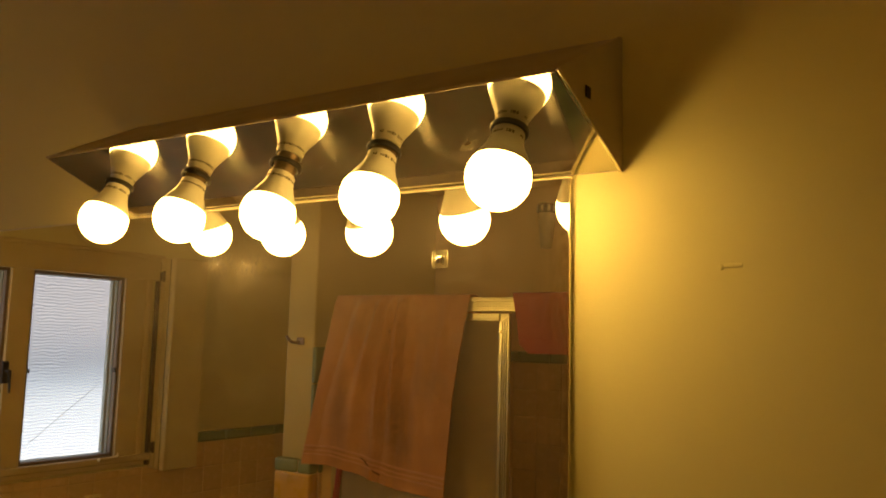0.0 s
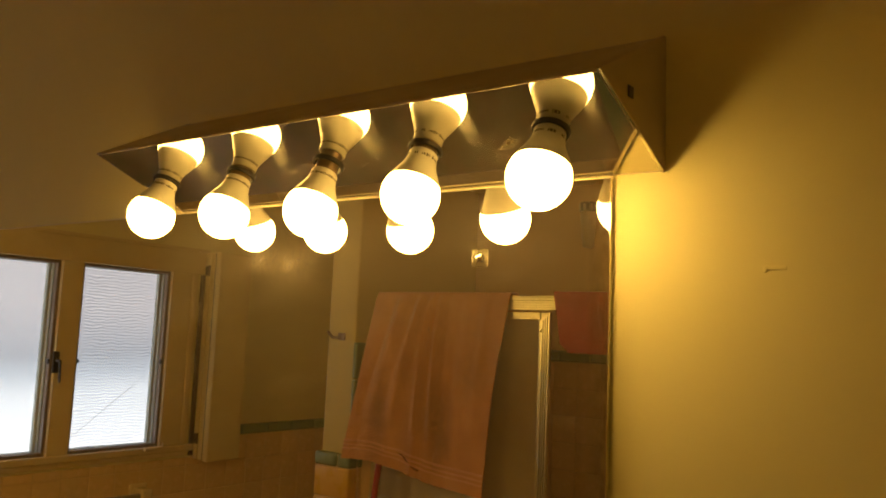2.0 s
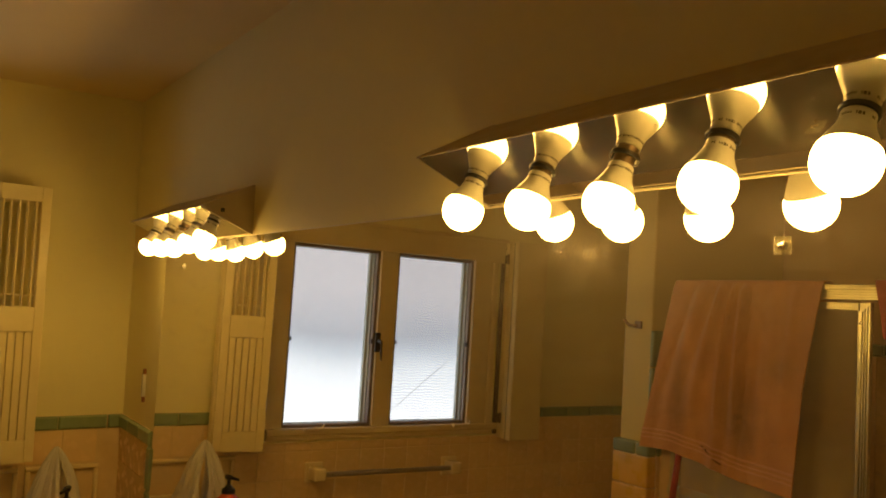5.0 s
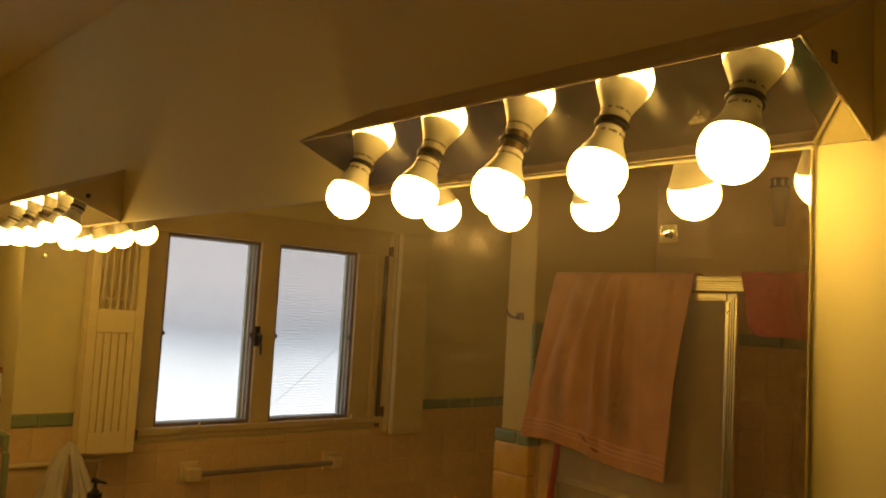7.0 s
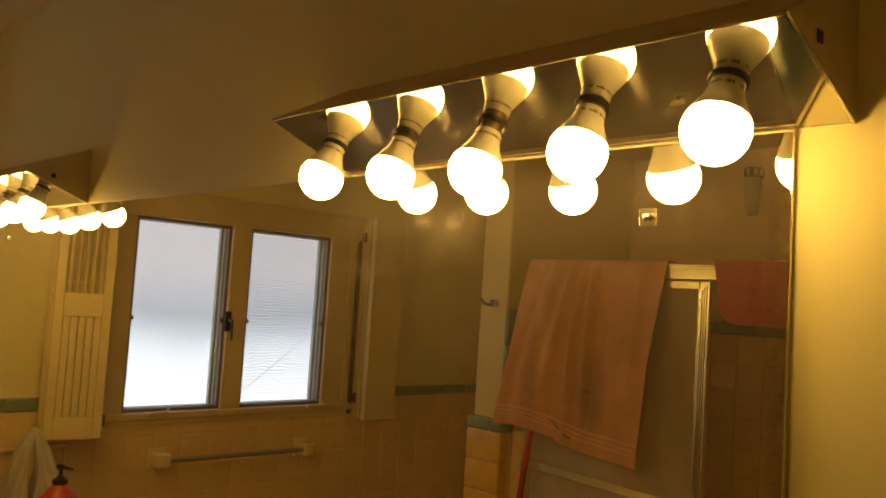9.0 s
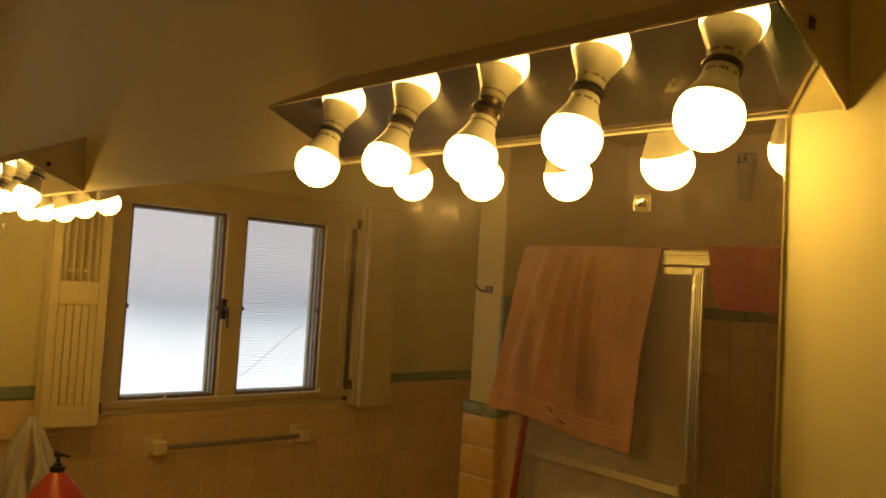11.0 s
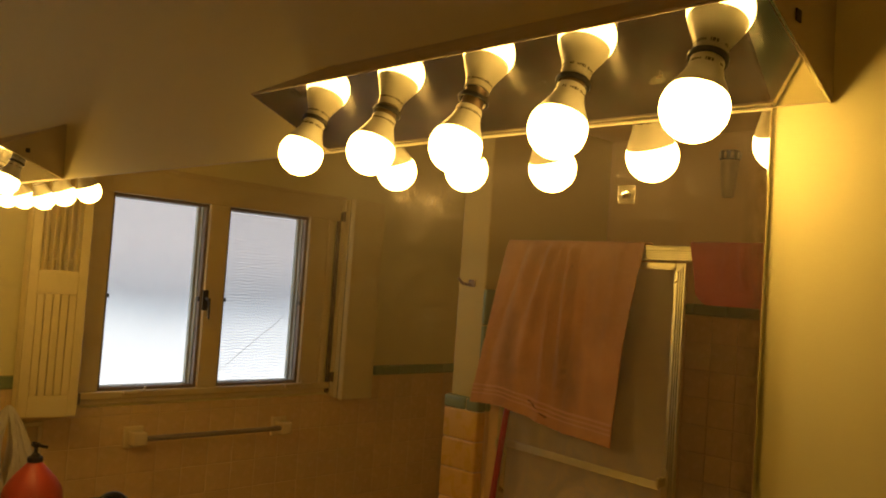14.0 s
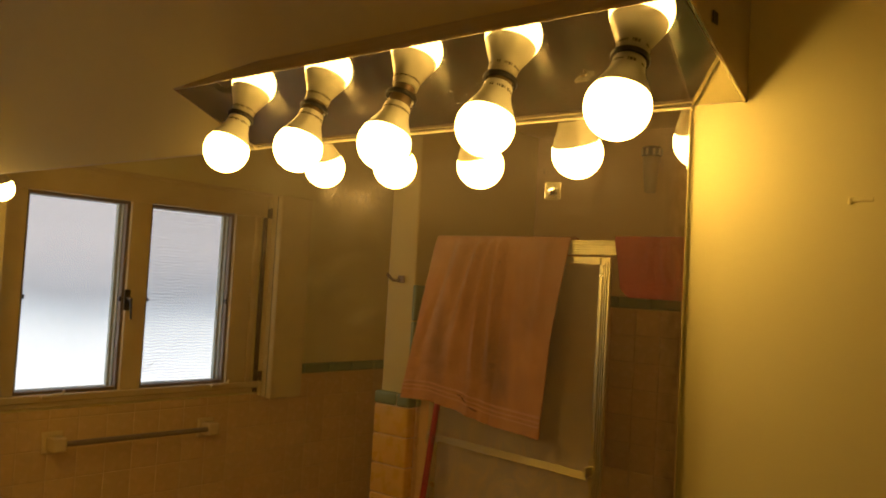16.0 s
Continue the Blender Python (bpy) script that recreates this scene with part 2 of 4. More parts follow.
# base film is dust plus a painted glare veil that lifts dark reflections
M["mirror"] = mirror_material("mirror_glass", (0.93, 0.92, 0.88), 0.045, 0.07, (0.25, 1, 1), 0.46, 0.0, 0.35, 0.004, 0.72,
                              (((-0.525, 1.790), (0.035, 0.022), 0.007, 0.44, 0.36), ((-0.465, 1.786), (0.045, 0.022), 0.007, 0.44, 0.36),
                               ((-0.48, 1.775), (0.16, 0.055), 0.05, 0.35, 0.06), ((-0.200, 1.806), (0.028, 0.020), 0.0022, 0.52, 0.5),
                               ((-0.145, 1.797), (0.05, 0.03), 0.03, 0.4, 0.08), ((-0.062, 1.826), (0.022, 0.025), 0.0022, 0.52, 0.5)), -0.050)
M["reflector"] = mirror_material("polished_reflector", (0.55, 0.53, 0.47), 0.010, 0.05, (2.5, 1, 0.3), 0.45, 0.08, 0.55, 0.0030, 0.66)


def pane_material(name, ripple):
    """Thin obscure glass: lets the daylight through and shines a little."""
    m = Mat(name, (1, 1, 1), 0.1)
    clear, gloss, mixer = m.node("BsdfTransparent"), m.node("BsdfGlossy"), m.n.new("ShaderNodeMixShader")
    gloss.inputs["Roughness"].default_value = 0.15
    if ripple:
        wave = m.node("TexWave", Scale=25.0, Distortion=6.0, Detail=2.0, Detail_Scale=0.9)
        wave.bands_direction = "Z"
        m.l.new(m.coords(), wave.inputs["Vector"])
        tone = m.ramp(wave.outputs["Fac"], [(0.15, (0.66, 0.68, 0.71)), (0.5, (0.97, 0.98, 1)), (0.8, (1, 1, 1))])
    else:
        tone = m.ramp(m.noise(0.008, 3, (1, 0.4, 1.5)), [(0.3, (0.87, 0.88, 0.90)), (0.7, (1, 1, 1))])
    m.l.new(tone, clear.inputs["Color"])
    mixer.inputs[0].default_value = 0.04
    m.l.new(clear.outputs[0], mixer.inputs[1])
    m.l.new(gloss.outputs[0], mixer.inputs[2])
    m.l.new(mixer.outputs[0], m.n["Material Output"].inputs["Surface"])
    return m


M["pane"] = pane_material("obscure_pane", False)
M["rippled"] = pane_material("rippled_pane", True)


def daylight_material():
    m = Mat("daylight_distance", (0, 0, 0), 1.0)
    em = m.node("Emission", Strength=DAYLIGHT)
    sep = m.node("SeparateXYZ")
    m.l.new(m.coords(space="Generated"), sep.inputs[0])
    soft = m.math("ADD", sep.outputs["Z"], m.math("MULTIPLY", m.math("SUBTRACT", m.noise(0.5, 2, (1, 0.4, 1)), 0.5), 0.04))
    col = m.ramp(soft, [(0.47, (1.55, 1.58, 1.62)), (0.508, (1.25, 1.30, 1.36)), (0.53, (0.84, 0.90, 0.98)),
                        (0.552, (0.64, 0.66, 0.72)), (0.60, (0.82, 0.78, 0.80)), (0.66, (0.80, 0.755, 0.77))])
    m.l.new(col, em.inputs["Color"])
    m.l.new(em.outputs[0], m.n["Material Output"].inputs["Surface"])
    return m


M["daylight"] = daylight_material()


def shower_glass_material():
    """Shower panel clouded by soap, brightened low down for missing light."""
    m = Mat("soapy_shower_glass", (0.86, 0.74, 0.52), 0.3)
    clear, mixer = m.node("BsdfTransparent"), m.n.new("ShaderNodeMixShader")
    clear.inputs["Color"].default_value = (0.82, 0.84, 0.80, 1)
    soap = m.ramp(m.noise(0.22, 4, (1, 1, 0.55), 0.5, 1.6), [(0.35, (0.18,) * 3), (0.5, (0.21,) * 3), (0.60, (0.27,) * 3), (0.75, (0.22,) * 3)])
    swirls = m.ramp(m.noise(0.14, 5, (1, 1, 0.5), 0.6, 2.6), [(0.46, (0,) * 3), (0.58, (0.40,) * 3), (0.70, (0.08,) * 3)])
    swirls = m.mix(1.0, m.spot((0.50, 0.93), (0.55, 0.45), 0, 0, 1.6), swirls, "MULTIPLY")
    # extra diffuse towards the bottom stands in for light that is missing there
    low = m.spot((0.50, 0.55), (1.0, 0.75), 0, 0, 0.40)
    m.l.new(m.mix(1.0, m.mix(1.0, soap, swirls, "ADD"), low, "ADD"), mixer.inputs[0])
    blur, through_glass = m.node("BsdfRefraction", Roughness=0.32, IOR=1.08), m.n.new("ShaderNodeMixShader")
    blur.inputs["Color"].default_value = (0.88, 0.88, 0.84, 1)
    through_glass.inputs[0].default_value = 0.75
    m.l.new(clear.outputs[0], through_glass.inputs[1])
    m.l.new(blur.outputs[0], through_glass.inputs[2])
    m.l.new(through_glass.outputs[0], mixer.inputs[1])
    m.l.new(m.b.outputs[0], mixer.inputs[2])
    m.l.new(mixer.outputs[0], m.n["Material Output"].inputs["Surface"])
    return m


M["shower_glass"] = shower_glass_material()


def bag_material():
    m = Mat("thin_white_plastic_film", (0.88, 0.85, 0.75), 0.35)
    clear, thru, mixer, outer = m.node("BsdfTransparent"), m.node("BsdfTranslucent"), m.n.new("ShaderNodeMixShader"), m.n.new("ShaderNodeMixShader")
    thru.inputs["Color"].default_value = (0.8, 0.76, 0.64, 1)
    mixer.inputs[0].default_value, outer.inputs[0].default_value = 0.35, 0.96
    m.l.new(m.b.outputs[0], mixer.inputs[1])
    m.l.new(thru.outputs[0], mixer.inputs[2])
    m.l.new(clear.outputs[0], outer.inputs[1])
    m.l.new(mixer.outputs[0], outer.inputs[2])
    m.l.new(outer.outputs[0], m.n["Material Output"].inputs["Surface"])
    m.bump(0.02, 0.008).bump(0.006, 0.002)
    return m


M["bag"] = bag_material()


def clear_material():
    m = Mat("clear_plastic", (0.9, 0.9, 0.85), 0.08)
    clear, mixer = m.node("BsdfTransparent"), m.n.new("ShaderNodeMixShader")
    clear.inputs["Color"].default_value = (0.92, 0.92, 0.88, 1)
    gloss = m.node("BsdfGlossy")
    gloss.inputs["Roughness"].default_value = 0.08
    mixer.inputs[0].default_value = 0.12
    film, body = m.n.new("ShaderNodeMixShader"), m.node("BsdfDiffuse")
    body.inputs["Color"].default_value = (0.85, 0.78, 0.62, 1)
    film.inputs[0].default_value = 0.06
    m.l.new(clear.outputs[0], film.inputs[1])
    m.l.new(body.outputs[0], film.inputs[2])
    m.l.new(film.outputs[0], mixer.inputs[1])
    m.l.new(gloss.outputs[0], mixer.inputs[2])
    m.l.new(mixer.outputs[0], m.n["Material Output"].inputs["Surface"])
    return m


M["clear"] = clear_material()


# ---- mesh helpers ----
def box(bm, x0, x1, y0, y1, z0, z1, bevel=0.0, seg=2):
    x0, x1, y0, y1, z0, z1 = min(x0, x1), max(x0, x1), min(y0, y1), max(y0, y1), min(z0, z1), max(z0, z1)
    made = bmesh.ops.create_cube(bm, size=1.0, matrix=Matrix.LocRotScale(((x0 + x1) / 2, (y0 + y1) / 2, (z0 + z1) / 2), None, (x1 - x0, y1 - y0, z1 - z0)))
    if bevel:
        edges = {e for v in made["verts"] for e in v.link_edges}
        bmesh.ops.bevel(bm, geom=list(edges), offset=bevel, segments=seg, profile=0.5, affect="EDGES")
    return bm


def boxed(*a, **k):
    return box(bmesh.new(), *a, **k)


def lathe(bm, profile, seg=24, m=Matrix(), close=True):
    """Turns (radius, height) pairs round z."""
    rings = []
    for r, z in profile:
        if r < 1e-6:
            rings.append([bm.verts.new(m @ Vector((0, 0, z)))])
        else:
            rings.append([bm.verts.new(m @ Vector((r * math.cos(a), r * math.sin(a), z))) for a in (2 * math.pi * i / seg for i in range(seg))])
    for a, b in zip(rings, rings[1:]):
        for i in range(seg):
            j = (i + 1) % seg
            if len(a) == 1:
                bm.faces.new((a[0], b[j], b[i]))
            elif len(b) == 1:
                bm.faces.new((a[i], a[j], b[0]))
            else:
                bm.faces.new((a[i], a[j], b[j], b[i]))
    if close:
        for ring, flip in ((rings[0], True), (rings[-1], False)):
            if len(ring) > 1:
                bm.faces.new(ring[::-1] if flip else ring)
    return bm


def rod(bm, a, b, r, seg=14, r2=None):
    a, b = Vector(a), Vector(b)
    turn = (b - a).to_track_quat("Z", "Y").to_matrix().to_4x4()
    return lathe(bm, [(r, 0), (r if r2 is None else r2, (b - a).length)], seg, Matrix.Translation(a) @ turn)


def extrude_x(bm, outline, x0, x1):
    """A prism along x from (y, z) pairs."""
    a = [bm.verts.new((x0, y, z)) for y, z in outline]
    b = [bm.verts.new((x1, y, z)) for y, z in outline]
    n = len(a)
    for i in range(n):
        bm.faces.new((a[i], a[(i + 1) % n], b[(i + 1) % n], b[i]))
    bm.faces.new(a[::-1])
    bm.faces.new(b)
    bmesh.ops.recalc_face_normals(bm, faces=bm.faces)
    return bm


def mesh_of(name, bm, material, smooth=False):
    me = bpy.data.meshes.new(name)
    bm.normal_update()
    bm.to_mesh(me)
    bm.free()
    me.materials.append(M[material].m)
    if smooth:
        me.shade_smooth()
        me.set_sharp_from_angle(angle=radians(40))
    return me


def part(name, bm, material, parent, label="", smooth=False):
    ob = new(name, mesh_of(name, bm, material, smooth))
    ob.parent = parent
    if parent.type == "MESH" and parent.parent is not None:
        ob.matrix_parent_inverse = Matrix()
    return tagged(ob, label) if label else ob


def thing(name, at, label, category, group="", kind=""):
    ob = new(name)
    ob.empty_display_size = 0.05
    ob.matrix_basis = at if isinstance(at, Matrix) else Matrix.Translation(at)
    return tagged(ob, label, category, group, kind)


def solid(name, bm, material, label, category, group="", kind="", smooth=False):
    return tagged(new(name, mesh_of(name, bm, material, smooth)), label, category, group, kind)


# ---- structure ----
floor = solid("floor", boxed(XW - T, XE + T, YB - 0.3, T, -0.1, 0.0), "floor", "cream tiled bathroom floor", "floor", kind="structure")
solid("ceiling", boxed(XW - T, XE + T, YB - 0.3, T, H, H + 0.1), "ceiling", "cream painted plaster ceiling", "ceiling", kind="structure")
WY0, WY1, WZ0, WZ1 = -0.605, -1.64, 1.165, 1.985

bm = boxed(XW, XE + T, 0.0055, T, 0, H)
wall_north = solid("wall_north", bm, "wall", "pale yellow painted wall behind the mirror", "wall", kind="structure")
bm = boxed(XW - T, XW, YB - 0.3, T, 0, WZ0)
box(bm, XW - T, XW, YB - 0.3, T, WZ1, H)
box(bm, XW - T, XW, WY0, T, WZ0, WZ1)
box(bm, XW - T, XW, YB - 0.3, WY1, WZ0, WZ1)
wall_west = solid("wall_west", bm, "wall", "pale yellow painted wall with the window", "wall", kind="structure")
wall_south = solid("wall_south", boxed(XW, XE + T, YB - 0.3, YB - 0.04, 0, H), "beige", "beige painted back wall of bathroom and shower", "wall", kind="structure")
wall_east = solid("wall_east", boxed(XE, XE + T, YB - 0.04, 0.008, 0, H), "wall", "pale yellow painted side wall", "wall", kind="structure")
SX0, SX1 = -2.092, -1.945
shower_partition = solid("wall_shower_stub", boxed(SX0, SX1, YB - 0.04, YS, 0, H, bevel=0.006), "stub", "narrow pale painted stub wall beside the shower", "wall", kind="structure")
wall_shower_end = solid("wall_shower_end", boxed(-0.46, -0.34, YB - 0.04, YS, 0, H), "beige", "beige painted end wall of the shower", "wall", kind="structure")

# ---- window ----
window = thing("window_1", (XW, (WY0 + WY1) / 2, WZ0), "double casement window with obscure panes in cream painted trim", "window", kind="structure")
WC = Vector((XW, (WY0 + WY1) / 2, WZ0))


def wbox(y0, y1, z0, z1, x0, x1, bevel=0.003):
    """A box in the window's own frame: x counts from the wall's face."""
    return boxed(x0, x1, y0 - WC.y, y1 - WC.y, z0 - WC.z, z1 - WC.z, bevel=bevel)


for y0, y1 in ((-0.535, -0.632), (-1.047, -1.137), (-1.557, -1.655)):
    part("window_jamb", wbox(y0, y1, 1.178, 1.944, -0.055, 0.016), "trim", window)
part("window_head", wbox(-0.535, -1.735, 1.944, 2.048, -0.055, 0.018), "trim", window)
part("casing_bead", wbox(-0.52, -1.75, 2.044, 2.060, 0.0, 0.026, 0.004), "trim", window)
part("window_sill", wbox(-0.52, -1.735, 1.148, 1.178, -0.055, 0.023, 0.005), "trim", window)
part("sill_apron", wbox(-0.54, -1.71, 1.128, 1.148, 0.0, 0.012, 0.003), "trim", window)
part("casing_board", wbox(-1.655, -1.700, 1.178, 1.944, 0.0, 0.012), "trim", window)
part("casing_board", wbox(-1.663, -1.690, 1.178, 1.944, 0.012, 0.022, 0.004), "trim", window)
for k, (y0, y1) in enumerate(((-0.632, -1.047), (-1.137, -1.557))):
    z0, z1, f = 1.178, 1.944, 0.013
    sash = part("sash", wbox(y0, y0 - f, z0, z1, -0.022, 0.002, 0.002), "steel", window, "dark steel casement sash")
    part("sash_rail", wbox(y1, y1 + f, z0, z1, -0.022, 0.002, 0.002), "steel", sash)
    part("sash_rail", wbox(y0 - f, y1 + f, z0, z0 + f, -0.022, 0.002, 0.002), "steel", sash)
    part("sash_rail", wbox(y0 - f, y1 + f, z1 - f, z1, -0.022, 0.002, 0.002), "steel", sash)
    part("sash_stop", wbox(y1 - 0.002, y1 + f + 0.004, z0, z1, -0.040, -0.0225, 0.001), "liner", sash, "grey-green painted inner stop")
    part("sash_stop", wbox(y1 - 0.002, y1 + f + 0.014, z0, z1, -0.060, -0.0405, 0.001), "liner", sash)
    part("sash_stop", wbox(y0 + 0.002, y0 - f - 0.003, z0, z1, -0.060, -0.0225, 0.001), "liner", sash)
    part("sash_stop", wbox(y0 - f - 0.003, y1 + f + 0.014, z0, z0 + f + 0.002, -0.060, -0.0225, 0.001), "liner", sash)
    part("sash_stop", wbox(y0 - f - 0.003, y1 + f + 0.014, z1 - f - 0.002, z1, -0.060, -0.0225, 0.001), "liner", sash)
    pane = part("pane", wbox(y0, y1, z0, z1, -0.0645, -0.0605, 0), "rippled" if k else "pane", sash, "glowing rippled obscure glass with a crack" if k else "glowing frosted obscure glass")
    pane.visible_shadow = False
    for z in (1.545,):
        part("sash_clip", wbox(y1 + 0.014, y1 + 0.022, z - 0.010, z + 0.010, -0.01, 0.006, 0.001), "black", sash)
        part("sash_clip", wbox(y0 - 0.012, y0 - 0.019, z - 0.008, z + 0.008, -0.01, 0.006, 0.001), "black", sash)
    y = y0 - 0.13 if k == 0 else y1 + 0.05
    crank = part("crank", wbox(y + 0.035, y - 0.035, 1.166, 1.180, 0.022, 0.040, 0.004), "trim", sash, "painted window crank")
    bm = bmesh.new()
    rod(bm, (0.033, y - WC.y, 0.012), (0.058, y - 0.035 - WC.y, 0.018), 0.006, 10)
    rod(bm, (0.058, y - 0.035 - WC.y, 0.018), (0.060, y - 0.040 - WC.y, 0.034), 0.005, 10)
    part("crank_handle", bm, "trim", sash)
bm = bmesh.new()
c = [(-1.185, 1.235), (-1.25, 1.282), (-1.32, 1.338), (-1.39, 1.392), (-1.45, 1.436), (-1.505, 1.483)]
for (ya, za), (yb, zb) in zip(c, c[1:]):
    rod(bm, (-0.0600, ya - WC.y, za - WC.z), (-0.0600, yb - WC.y, zb - WC.z), 0.0007, 5)
part("crack", bm, "ink", window, "dark crack across the glass")
bm = boxed(0.016, 0.026, -1.036 - WC.y, -1.062 - WC.y, 1.50 - WC.z, 1.585 - WC.z, bevel=0.004)
latch = part("latch", bm, "black", window, "dark metal casement latch")
bm = bmesh.new()
rod(bm, (0.026, -1.050 - WC.y, 1.55 - WC.z), (0.050, -1.052 - WC.y, 1.545 - WC.z), 0.007, 10)
rod(bm, (0.048, -1.052 - WC.y, 1.55 - WC.z), (0.046, -1.058 - WC.y, 1.465 - WC.z), 0.006, 10, 0.004)
part("latch_lever", bm, "black", window)
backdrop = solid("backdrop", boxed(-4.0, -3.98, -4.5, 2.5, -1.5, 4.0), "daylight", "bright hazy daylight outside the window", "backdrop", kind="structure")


# ---- shutters ----
def leaf(ob, x0, x1, w, h, back):
    """One shutter leaf under ob: open vertical slats above, a grooved board panel below, its face at x1."""
    zo0, zo1, zp0, zp1, s = 0.511, 0.863, 0.075, 0.430, 0.032
    pre = "back_" if back else ""
    note = "leaf folded behind" if back else ""
    for a, b in ((-w, -w + s), (w - s, w)):
        part(pre + "stile", boxed(x0, x1, a, b, 0, h, bevel=0.003), "shutter", ob, note)
    for a, b in ((0, zp0), (zp1, zo0), (zo1, h)):
        part(pre + "rail", boxed(x0, x1, -w + s, w - s, a, b, bevel=0.0012), "shutter", ob, note)
    n = 5
    step = (2 * w - 2 * s) / n
    for i in range(n):
        a = -w + s + i * step
        part(pre + "panel_board", boxed(x0, x1 - 0.0015, a + 0.0014, a + step - 0.0014, zp0, zp1 - 0.0018, bevel=0.0018), "shutter", ob, note)
        bm = boxed(-0.010, 0.010, -0.0026, 0.0026, zo0 - 0.004, zo1 + 0.004, bevel=0.001)
        bmesh.ops.rotate(bm, cent=(0, 0, 0), matrix=Matrix.Rotation(radians(14 if back else -14), 3, "Z"), verts=bm.verts)
        bmesh.ops.translate(bm, vec=((x0 + x1) / 2, a + step / 2, 0), verts=bm.verts)
        part(pre + "slat", bm, "shutter", ob, note)
    part(pre + "slat_bar", boxed(x0 + 0.003, x0 + 0.009, -w + s, w - s, zo0 + 0.036, zo0 + 0.042, bevel=0.001), "shutter", ob, note)


# two leaves folded in a narrow V, the front one standing off the wall
sh = thing("window_shutter", pose(-2.725, -0.399, 1.121, 0, 0, 12), "cream painted folding shutter with open slats, folded back beside the window", "shutter", "window shutters")
w, h = 0.096, 0.914
leaf(sh, -0.024, 0.0, w, h, False)
part("fold_hinge", boxed(-0.034, -0.027, w - 0.020, w - 0.003, 0.02, h - 0.02, bevel=0.002), "brass", sh, "dark strip painting shade in the gap beside the casing between the folded leaves")
back = Matrix.Translation((-0.030, w, 0)) @ pose(0, 0, 0, 0, 0, -32) @ Matrix.Translation((0.0, -w, 0))
old = set(sh.children)
leaf(sh, -0.026, -0.002, w, h, True)
for ob in sh.children:
    if ob not in old:
        ob.matrix_basis = back @ ob.matrix_basis
for z in (0.060, h - 0.10):
    part("hinge", boxed(-0.030, -0.006, -w - 0.010, -w + 0.001, z - 0.020, z + 0.020, bevel=0.002), "brass", sh, "dark metal hinge")
# the other leaf shows its plain back
y0, y1, z0, h = -1.742, -1.930, 1.106, 0.944
sh = thing("window_shutter", (XW, (y0 + y1) / 2, z0), "cream painted shutter folded flat with its plain back outward", "shutter", "window shutters")
w = (y0 - y1) / 2
part("back_leaf", boxed(0.003, 0.034, -w, w, 0.004, h - 0.004, bevel=0.003), "shutter", sh)
part("middle_leaf", boxed(0.0370, 0.068, -w, w - 0.001, 0.002, h - 0.002, bevel=0.004), "shutter", sh)
part("front_leaf", boxed(0.078, 0.104, -w, w + 0.002, 0, h, bevel=0.003), "shutter", sh)
part("edge_bead", boxed(0.1035, 0.110, w - 0.012, w + 0.001, 0.0, h, bevel=0.003), "shutter", sh)
# fills the gap behind the front leaf with dark colour for its shade
part("leaf_joint", boxed(0.068, 0.078, -w + 0.004, w - 0.004, 0.004, h - 0.004), "brass", sh, "dark strip painting shade between folded leaves")
for z in (0.098, h - 0.085):
    hinge = part("hinge", boxed(0.006, 0.040, w + 0.001, w + 0.012, z - 0.020, z + 0.020, bevel=0.002), "brass", sh, "dark metal hinge")
    bm = bmesh.new()
    rod(bm, (0.040, w + 0.008, z - 0.024), (0.040, w + 0.008, z + 0.024), 0.006, 10)
    part("hinge_pin", bm, "brass", hinge)
# dark strip paints the shaded gap between shutter and casing
part("hinge_strip", boxed(0.001, 0.012, w + 0.002, w + 0.022, 0.02, h - 0.02, bevel=0.001), "brass", sh, "dark strip painting shade in the gap beside the casing")

# ---- mirror ----
MX0, MX1, MZ0 = -2.435, -0.050, 0.90
TILT, TURN, YM = 0.0105, -0.0016, -0.001


def on_mirror(x, z):
    return YM + TURN * x + TILT * (z - Z0)


bm = bmesh.new()
front = [bm.verts.new((x, on_mirror(x, z), z)) for x, z in ((MX0, MZ0), (MX1, MZ0), (MX1, Z0 - 0.004), (MX0, Z0 - 0.004))]
back = [bm.verts.new(v.co + Vector((0, 0.004, 0))) for v in front]
bm.faces.new(front)
bm.faces.new(back[::-1])
for i in range(4):
    bm.faces.new((front[i], back[i], back[(i + 1) % 4], front[(i + 1) % 4]))
bmesh.ops.recalc_face_normals(bm, faces=bm.faces)
mirror = thing("wall_mirror", (0, 0, 0), "wide wall mirror with smears and dried splashes, over the counter", "mirror")
part("glass", bm, "mirror", mirror)


def channel(x0, x1, z0, z1, proud):
    """A thin strip that follows the mirror's lean."""
    bm = bmesh.new()
    a = [bm.verts.new((x, on_mirror(x, z) - proud, z)) for x, z in ((x0, z0), (x1, z0), (x1, z1), (x0, z1))]
    b = [bm.verts.new(v.co + Vector((0, 0.005 + proud, 0))) for v in a]
    bm.faces.new(a)
    bm.faces.new(b[::-1])
    for i in range(4):
        bm.faces.new((a[i], b[i], b[(i + 1) % 4], a[(i + 1) % 4]))
    bmesh.ops.recalc_face_normals(bm, faces=bm.faces)
    return bm


part("edge_channel", channel(MX1 - 0.0004, MX1 + 0.0005, MZ0, Z0 - 0.001, 0.0003), "chrome", mirror, "thin metal edge channel")
part("top_channel", channel(MX0, MX1 + 0.001, Z0 - 0.0034, Z0 - 0.0018, 0.0008), "channel", mirror, "thin metal top channel")


# ---- vanity lights ----
D, ZF, ZT, L = 0.1325, 0.0573, 0.1234, 0.69
NORMAL_TURN = 180 - math.degrees(math.atan2(ZF, D))


